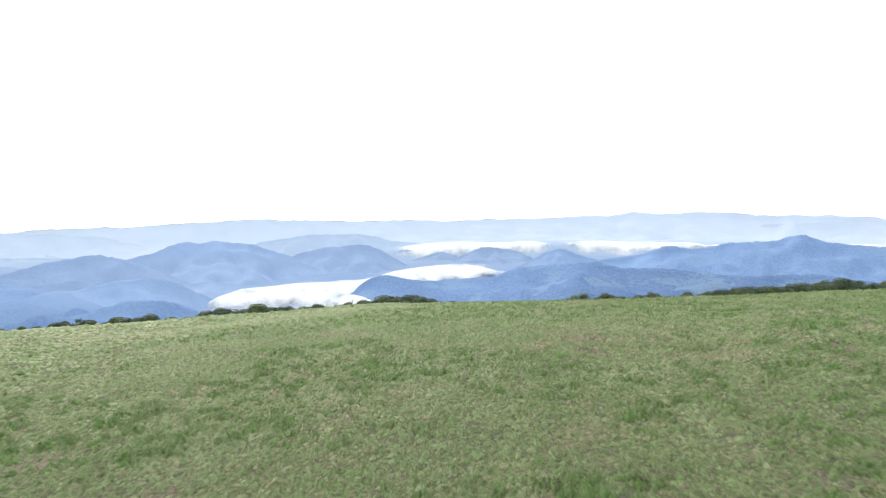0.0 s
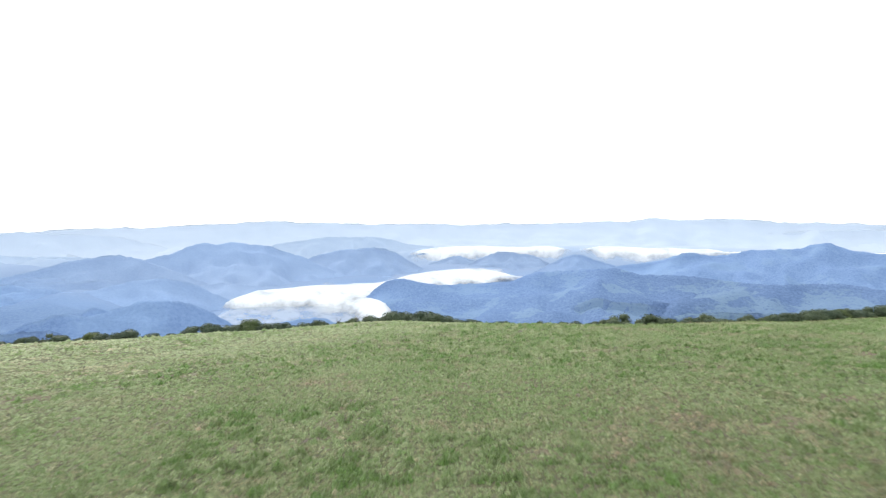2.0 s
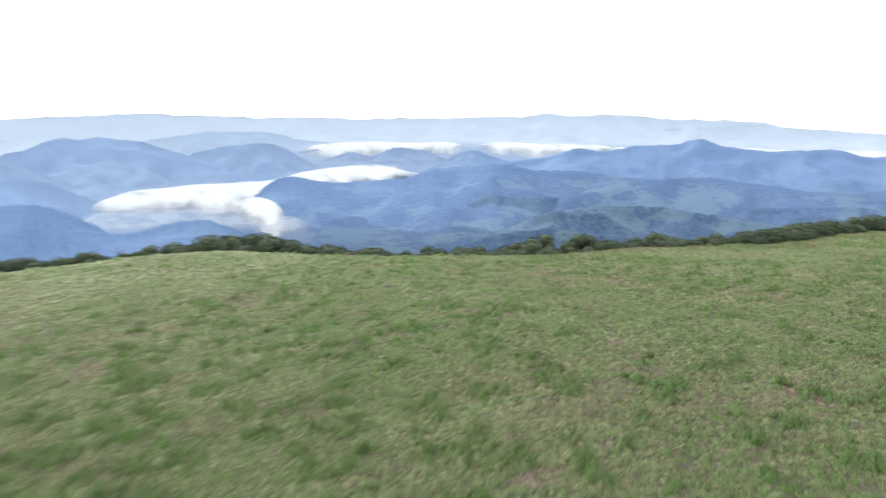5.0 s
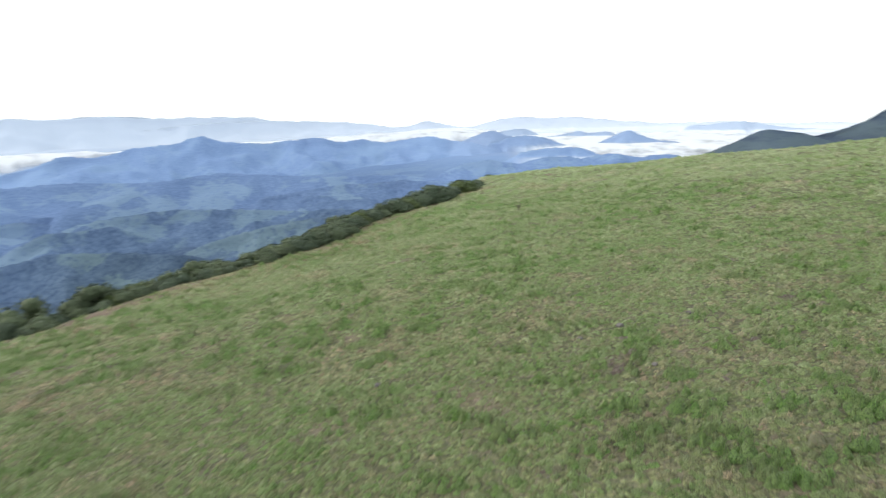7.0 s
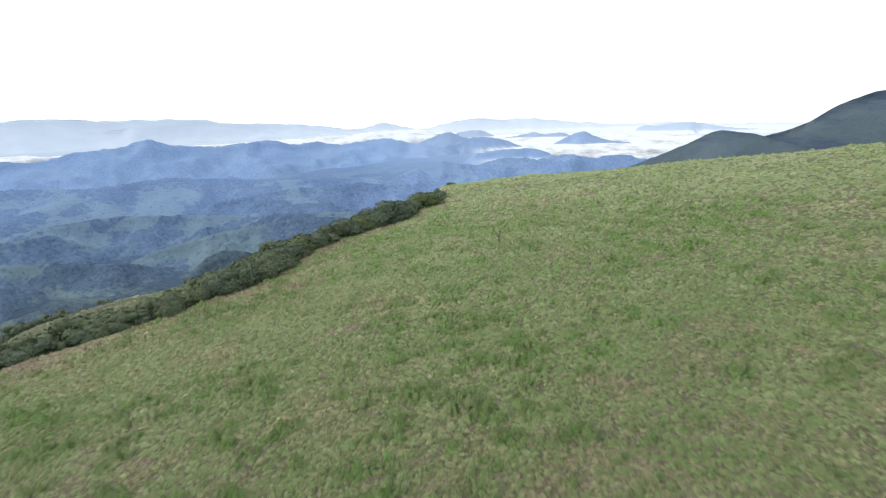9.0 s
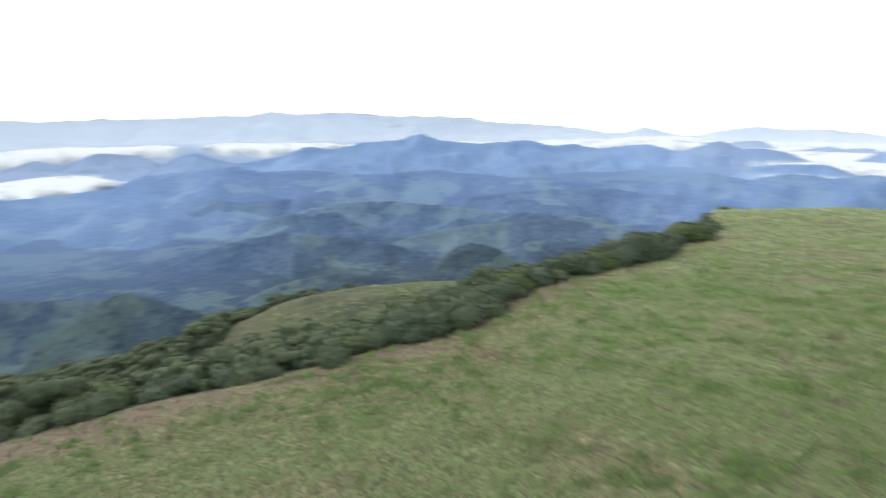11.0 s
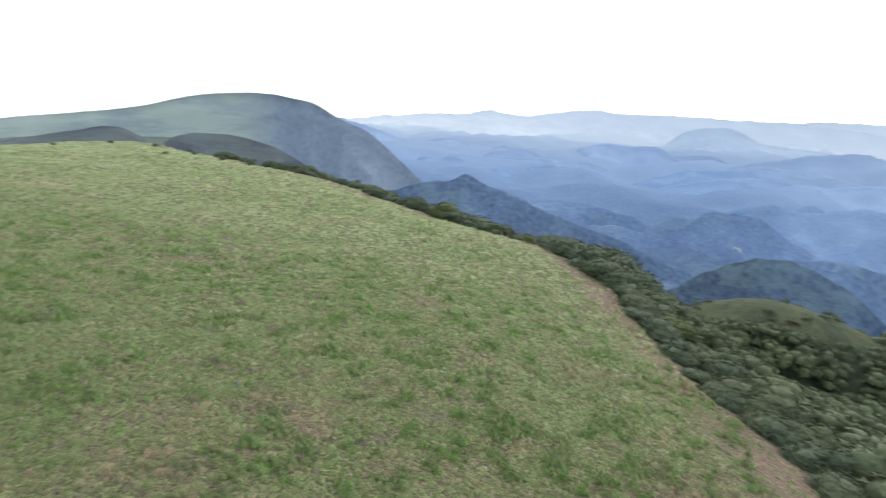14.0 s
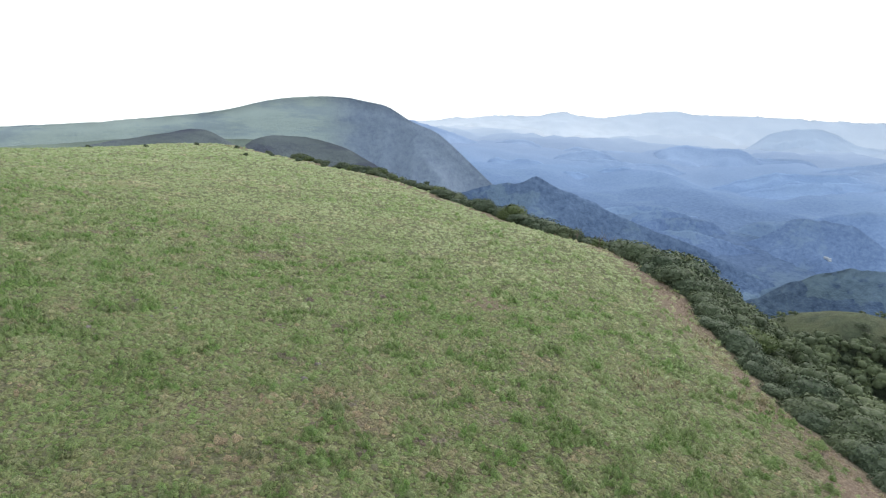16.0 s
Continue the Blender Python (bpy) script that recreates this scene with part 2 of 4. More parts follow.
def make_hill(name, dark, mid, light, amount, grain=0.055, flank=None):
    """Grassy mountainside with darker gullies, in colours that hold the haze."""
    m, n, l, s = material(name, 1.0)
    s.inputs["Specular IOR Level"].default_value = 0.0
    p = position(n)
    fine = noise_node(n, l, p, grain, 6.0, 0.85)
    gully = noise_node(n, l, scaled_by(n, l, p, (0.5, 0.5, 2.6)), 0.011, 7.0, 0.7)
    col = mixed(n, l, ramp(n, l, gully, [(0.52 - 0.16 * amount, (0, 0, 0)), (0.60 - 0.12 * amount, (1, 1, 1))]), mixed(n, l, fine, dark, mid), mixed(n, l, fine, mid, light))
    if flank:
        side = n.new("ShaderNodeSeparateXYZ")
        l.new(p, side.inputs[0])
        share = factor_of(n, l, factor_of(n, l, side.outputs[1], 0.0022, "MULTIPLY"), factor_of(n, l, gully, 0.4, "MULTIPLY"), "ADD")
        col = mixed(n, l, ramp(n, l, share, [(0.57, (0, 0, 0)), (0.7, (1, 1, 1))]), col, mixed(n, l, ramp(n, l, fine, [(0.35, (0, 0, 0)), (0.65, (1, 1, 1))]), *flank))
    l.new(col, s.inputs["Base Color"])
    bumped(n, l, s, mixed(n, l, 0.6, fine, gully), 0.7, 16.0)
    return m


def make_turf():
    """Plateau soil and short turf, with dry and bare patches, and wooded ground below the edge."""
    m, n, l, s = material("turf_and_soil", 0.95)
    p = position(n)
    fine = noise_node(n, l, p, 6.5, 5.0, 0.75)
    patch = noise_node(n, l, p, 0.11, 4.0, 0.6)
    mottle = noise_node(n, l, p, 1.3, 4.0, 0.7)
    wobble = n.new("ShaderNodeTexNoise")
    wobble.inputs["Scale"].default_value = 3.0
    wobble.inputs["Detail"].default_value = 4.0
    l.new(p, wobble.inputs["Vector"])
    moved = n.new("ShaderNodeVectorMath")
    l.new(p, moved.inputs[0])
    l.new(scaled_by(n, l, wobble.outputs["Color"], (0.5, 0.5, 0.5)), moved.inputs[1])
    cells = n.new("ShaderNodeTexVoronoi")
    cells.inputs["Scale"].default_value = 7.0
    l.new(moved.outputs["Vector"], cells.inputs["Vector"])
    one = n.new("ShaderNodeSeparateColor")
    l.new(cells.outputs["Color"], one.inputs[0])
    green = ramp(n, l, one.outputs[0], [(0.0, (0.088, 0.106, 0.042)), (0.35, (0.122, 0.148, 0.055)), (0.7, (0.158, 0.185, 0.072)), (1.0, (0.2, 0.225, 0.1))])
    dull = ramp(n, l, one.outputs[0], [(0.0, (0.075, 0.06, 0.052)), (0.5, (0.15, 0.128, 0.088)), (1.0, (0.25, 0.22, 0.155))])
    share = mixed(n, l, 0.55, patch, mottle)
    col = mixed(n, l, ramp(n, l, share, [(0.52, (0, 0, 0)), (0.66, (0.75, 0.75, 0.75))]), green, dull)
    # dead litter between cells, its darkness also standing in for shade between tufts
    litter = ramp(n, l, fine, [(0.35, (0.03, 0.022, 0.024)), (0.7, (0.13, 0.1, 0.095))])
    col = mixed(n, l, ramp(n, l, cells.outputs["Distance"], [(0.35, (0, 0, 0)), (0.7, (0.6, 0.6, 0.6))]), col, litter)
    grit = ramp(n, l, fine, [(0.3, (0.5, 0.5, 0.5)), (0.5, (1, 1, 1)), (0.7, (1.5, 1.5, 1.5))])
    col = mixed(n, l, 1.0, col, grit, "MULTIPLY")
    clumps = noise_node(n, l, p, 0.4, 5.0, 0.72)
    col = mixed(n, l, 1.0, col, ramp(n, l, clumps, [(0.34, (0.78, 0.73, 0.72)), (0.5, (1.0, 1.0, 0.98)), (0.66, (1.12, 1.16, 1.05))]), "MULTIPLY")
    soil = ramp(n, l, fine, [(0.3, (0.08, 0.055, 0.05)), (0.5, (0.175, 0.125, 0.1)), (0.62, (0.27, 0.2, 0.145)), (0.8, (0.38, 0.3, 0.22))])
    col = mixed(n, l, attribute(n, "bare"), col, soil)
    leaf = noise_node(n, l, p, 0.5, 4.0, 0.7)
    wood = ramp(n, l, leaf, [(0.3, (0.012, 0.018, 0.012)), (0.5, (0.035, 0.05, 0.03)), (0.7, (0.065, 0.085, 0.05))])
    col = mixed(n, l, attribute(n, "wooded"), col, wood)
    land, _, _ = hazed_land(n, l, p)
    # flat floor darkened in colour to offset the extra sky light it catches
    land = mixed(n, l, 1.0, land, ramp(n, l, attribute(n, "haze_share"), [(0.14, (0.72, 0.72, 0.72)), (0.7, (0.88, 0.88, 0.88))]), "MULTIPLY")
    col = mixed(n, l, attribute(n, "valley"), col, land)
    sheen = n.new("ShaderNodeMath")
    sheen.operation = "MULTIPLY_ADD"
    l.new(attribute(n, "valley"), sheen.inputs[0])
    sheen.inputs[1].default_value, sheen.inputs[2].default_value = -0.25, 0.25
    l.new(sheen.outputs[0], s.inputs["Specular IOR Level"])
    dew = n.new("ShaderNodeMath")
    dew.operation = "MULTIPLY_ADD"
    l.new(attribute(n, "valley"), dew.inputs[0])
    dew.inputs[1].default_value, dew.inputs[2].default_value = -0.05, 0.05
    l.new(dew.outputs[0], s.inputs["Sheen Weight"])
    s.inputs["Sheen Roughness"].default_value = 0.4
    s.inputs["Sheen Tint"].default_value = (0.85, 1.0, 0.7, 1)
    l.new(col, s.inputs["Base Color"])
    swell = ramp(n, l, cells.outputs["Distance"], [(0.0, (1, 1, 1)), (0.7, (0, 0, 0))])
    bumped(n, l, s, mixed(n, l, 0.4, swell, fine), 0.85, 0.22)
    return m


def make_blades():
    m, n, l, s = material("grass_blades", 0.55)
    hue, dry = attribute(n, "hue"), attribute(n, "dry")
    green = ramp(n, l, hue, [(0.0, (0.112, 0.213, 0.040)), (0.3, (0.143, 0.207, 0.063)), (0.65, (0.208, 0.258, 0.110)), (1.0, (0.284, 0.327, 0.170))])
    straw = ramp(n, l, hue, [(0.0, (0.125, 0.088, 0.086)), (0.5, (0.26, 0.195, 0.125)), (1.0, (0.42, 0.33, 0.21))])
    flecks = noise_node(n, l, position(n), 30.0, 4.0, 0.8)
    col = mixed(n, l, 1.0, mixed(n, l, dry, green, straw), ramp(n, l, flecks, [(0.37, (0.34, 0.32, 0.33)), (0.5, (0.98, 0.98, 0.98)), (0.62, (1.75, 1.72, 1.65))]), "MULTIPLY")
    l.new(col, s.inputs["Base Color"])
    s.inputs["Sheen Weight"].default_value = 0.12
    s.inputs["Sheen Tint"].default_value = (0.85, 1.0, 0.7, 1)
    bumped(n, l, s, flecks, 1.0, 0.08)
    return m


def make_leaves(name, dark, mid, light):
    m, n, l, s = material(name, 0.65)
    hue = attribute(n, "hue")
    col = ramp(n, l, hue, [(0.0, dark), (0.55, mid), (1.0, light)])
    info = n.new("ShaderNodeObjectInfo")
    shade = ramp(n, l, info.outputs["Random"], [(0.0, (0.9, 0.93, 0.93)), (0.5, (1, 1, 1)), (1.0, (1.15, 1.1, 0.95))])
    col = mixed(n, l, 1.0, col, shade, "MULTIPLY")
    flecks = noise_node(n, l, position(n), 9.0, 3.0, 0.7)
    col = mixed(n, l, 1.0, col, ramp(n, l, flecks, [(0.3, (0.72, 0.72, 0.74)), (0.5, (1, 1, 1)), (0.7, (1.3, 1.3, 1.2))]), "MULTIPLY")
    l.new(col, s.inputs["Base Color"])
    bumped(n, l, s, flecks, 0.5, 0.12)
    return m


def make_bark():
    m, n, l, s = material("grey_bark", 0.9)
    f = noise_node(n, l, position(n), 14.0)
    l.new(ramp(n, l, f, [(0.3, (0.06, 0.05, 0.04)), (0.7, (0.2, 0.17, 0.14))]), s.inputs["Base Color"])
    bumped(n, l, s, f, 0.6, 0.02)
    return m


def make_fog(name, low, high, most):
    """Fog: white, scattering, thinning out to nothing at its ragged rim."""
    m, n, l, s = material(name, 1.0)
    up = n.new("ShaderNodeCombineXYZ")
    up.inputs[2].default_value = 1.0
    white, glow, lit, clear, mix = (n.new("ShaderNode" + k) for k in ("BsdfDiffuse", "BsdfTranslucent", "MixShader", "BsdfTransparent", "MixShader"))
    for k in (white, glow):
        k.inputs["Color"].default_value = (0.87, 0.9, 0.95, 1)
        l.new(up.outputs[0], k.inputs["Normal"])
    lit.inputs[0].default_value = 0.36
    l.new(white.outputs[0], lit.inputs[1])
    l.new(glow.outputs[0], lit.inputs[2])
    l.new(clear.outputs[0], mix.inputs[1])
    l.new(lit.outputs[0], mix.inputs[2])
    p = n.new("ShaderNodeCombineXYZ")
    l.new(attribute(n, "along"), p.inputs[0])
    l.new(attribute(n, "across"), p.inputs[1])
    f = noise_node(n, l, p.outputs[0], 1.0, 6.0, 0.6)
    add = n.new("ShaderNodeMath")
    add.operation = "MULTIPLY_ADD"
    l.new(f, add.inputs[0])
    add.inputs[1].default_value = 1.85
    rim = n.new("ShaderNodeMath")
    rim.operation = "SUBTRACT"
    l.new(attribute(n, "body"), rim.inputs[0])
    rim.inputs[1].default_value = 1.0
    l.new(rim.outputs[0], add.inputs[2])
    alpha = ramp(n, l, add.outputs[0], [(low, (0, 0, 0)), (high, (most, most, most))])
    l.new(alpha, mix.inputs[0])
    n.remove(s)
    l.new(mix.outputs[0], n["Material Output"].inputs["Surface"])
    return m


TURF, BLADES, BARK = make_turf(), make_blades(), make_bark()
LEAVES = make_leaves("shrub_leaves", (0.044, 0.061, 0.042), (0.073, 0.099, 0.061), (0.11, 0.14, 0.082))
LEAVES_LIME = make_leaves("lime_shrub_leaves", (0.034, 0.05, 0.02), (0.085, 0.115, 0.045), (0.15, 0.185, 0.075))
# grass and gully colours with the blue-grey of haze mixed in
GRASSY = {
    "mountain": make_hill("hazy_mountain_grass", (0.25, 0.315, 0.375), (0.325, 0.4, 0.43), (0.4, 0.48, 0.455), 0.6, 0.11, ((0.165, 0.213, 0.31), (0.25, 0.315, 0.41))),
    "scarp": make_hill("hazy_scarp_grass", (0.06, 0.082, 0.135), (0.085, 0.115, 0.165), (0.125, 0.17, 0.185), 0.6, 0.09),
    "gullied": make_hill("hazy_gullied_slope", (0.1, 0.11, 0.165), (0.145, 0.165, 0.21), (0.21, 0.255, 0.25), 0.55, 0.2),
    "shoulder": make_hill("hazy_shoulder_grass", (0.125, 0.155, 0.18), (0.19, 0.235, 0.225), (0.25, 0.31, 0.265), 1.0, 0.09),
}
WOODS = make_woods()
FOG, MIST = make_fog("valley_fog", 0.2, 0.9, 1.0), make_fog("thin_mist", 0.25, 1.3, 0.36)


# ---------------------------------------------------------------- mesh helpers
def array_mesh(name, verts, faces, mat, fields=None, smooth=False):
    """A mesh from arrays of corners and of faces that all have as many corners."""
    verts, faces = np.asarray(verts, np.float32), np.asarray(faces, np.int32)
    me = bpy.data.meshes.new(name)
    count, k = faces.shape
    me.vertices.add(len(verts))
    me.vertices.foreach_set("co", verts.ravel())
    me.loops.add(count * k)
    me.loops.foreach_set("vertex_index", faces.ravel())
    me.polygons.add(count)
    me.polygons.foreach_set("loop_start", np.arange(count, dtype=np.int32) * k)
    me.polygons.foreach_set("use_smooth", np.full(count, smooth))
    for key, values in (fields or {}).items():
        me.attributes.new(key, "FLOAT", "POINT").data.foreach_set("value", np.asarray(values, np.float32).ravel())
    me.materials.append(mat)
    me.update(calc_edges=True)
    return me


def grid_faces(rows, columns):
    k = np.arange((rows - 1) * (columns - 1))
    a = (k // (columns - 1)) * columns + k % (columns - 1)
    return np.stack([a, a + 1, a + columns + 1, a + columns], 1)


def part(name, mesh, parent, label=""):
    ob = new(name, mesh)
    ob.parent = parent
    return tagged(ob, label)


# ---------------------------------------------------------------- ground
def dry_share(x, y):
    """How dry the grass is, 0 to 1: mostly along the shrub line."""
    d = past_edge(x, y)
    lobes = 3.6 + 2.6 * step(24, 34, x) + 4.0 * fractal(x / 16, y / 16, 41, 3) + 6.0 * step(27, 38, x) * (1 - step(50, 66, x)) + 2.0 * step(36, 50, x) * step(90, 80, x)
    strip = step(-1.0, 0.4, d / np.clip(lobes, 1.2, None))
    speckle = step(0.28, 0.62, fractal(x / 5, y / 5, 47, 4)) * 0.55
    return np.clip(strip * (1 - 0.8 * step(86, 94, x)) + speckle, 0, 1) * (d < 6)


def worn_share(x, y):
    """Trampled places where dead litter shows between the tussocks."""
    places = ((20.5, 86, 6.5), (17, 91, 4), (26, 63, 5.5), (29, 60, 5), (12.5, 64, 4), (8, 39, 5), (31, 71, 4), (-3, 84, 5))
    return np.max([np.exp(-((x - px) ** 2 + (y - py) ** 2) / r ** 2) for px, py, r in places], axis=0)


def bare_share(x, y):
    d = past_edge(x, y)
    strip = np.exp(-((d + 1.5) / 2.2) ** 2) * step(-0.75, 0.05, fractal(x / 7, y / 7, 53, 3)) * (1 - 0.9 * step(86, 94, x))
    spots = step(0.42, 0.7, fractal(x / 3.1, y / 3.1, 59, 4)) * 0.75 + 0.6 * worn_share(x, y) * step(-0.1, 0.5, fractal(x / 1.4, y / 1.4, 63, 3))
    return np.clip(strip + spots * (d < 0), 0, 1)


def haze_share(x, y, z):
    """Haze painted into the land's colour, 0 to 1, by how far off it is, a little more on low ground."""
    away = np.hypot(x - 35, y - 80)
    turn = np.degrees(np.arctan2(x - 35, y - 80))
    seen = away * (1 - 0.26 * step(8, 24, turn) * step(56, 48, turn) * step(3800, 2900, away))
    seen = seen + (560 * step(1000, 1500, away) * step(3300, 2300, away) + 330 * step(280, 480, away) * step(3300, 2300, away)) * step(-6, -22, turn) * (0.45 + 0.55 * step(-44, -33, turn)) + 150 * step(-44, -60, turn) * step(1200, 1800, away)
    # floor below the eastern fog painted pale against the fog's own shadow
    fog_white = step(59, 64, turn) * step(2100, 2400, away) * step(-232, -242, z)
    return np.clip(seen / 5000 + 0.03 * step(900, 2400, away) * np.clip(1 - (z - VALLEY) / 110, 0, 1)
                   + 0.05 * step(3900, 4500, away) * (np.clip(1 - (z - VALLEY) / 230, 0, 1) - 0.3) + 0.5 * fog_white, 0, 1)


def build_ground():
    spokes = 540
    radii = np.concatenate([np.linspace(0, 150, 140)[1:], 150 * (4820 / 150) ** (np.linspace(0, 1, 150)[1:])])
    angle = np.linspace(0, 2 * np.pi, spokes + 1)[:-1]
    r, a = np.meshgrid(radii, angle, indexing="ij")
    x, y = 25 + r * np.sin(a), 70 + r * np.cos(a)
    x, y = x.ravel(), y.ravel()
    z = ground_z(x, y)
    verts = np.stack([x, y, z], 1)
    k = np.arange((len(radii) - 1) * spokes)
    i, j = k // spokes, k % spokes
    faces = np.stack([i * spokes + j, (i + 1) * spokes + j, (i + 1) * spokes + (j + 1) % spokes, i * spokes + (j + 1) % spokes], 1)
    verts = np.vstack([verts, [[25, 70, float(ground_z(np.array([25.0]), np.array([70.0]))[0])]]])
    hub = len(verts) - 1
    fan = np.stack([np.full(spokes, hub), np.arange(spokes), (np.arange(spokes) + 1) % spokes, np.full(spokes, hub)], 1)
    X, Y = verts[:, 0], verts[:, 1]
    d = past_edge(X, Y)
    open_turf = pasture_share(X, Y)
    wooded = step(-0.3, 1.5, d) * (1 - open_turf * (np.where(X < 0, 0.36, 0.5) - 0.4 * step(-0.1, 0.45, fractal(X / 9, Y / 6, 69, 4))))
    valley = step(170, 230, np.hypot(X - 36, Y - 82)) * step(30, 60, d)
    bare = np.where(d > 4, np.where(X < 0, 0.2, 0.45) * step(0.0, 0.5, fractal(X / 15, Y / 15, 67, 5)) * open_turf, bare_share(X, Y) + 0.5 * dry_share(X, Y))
    me = array_mesh("ground", verts, faces, TURF, {"bare": bare, "wooded": wooded, "valley": valley, "haze_share": haze_share(X, Y, verts[:, 2])}, True)
    fan_me = bmesh.new()
    fan_me.from_mesh(me)
    fan_me.verts.ensure_lookup_table()
    for f in fan:
        fan_me.faces.new([fan_me.verts[q] for q in f[:3]]).smooth = True
    bmesh.ops.recalc_face_normals(fan_me, faces=fan_me.faces)
    fan_me.to_mesh(me)
    fan_me.free()
    tagged(new("ground", me), "grassy plateau top falling over a shrubby edge into the valley", "ground", kind="structure")


build_ground()

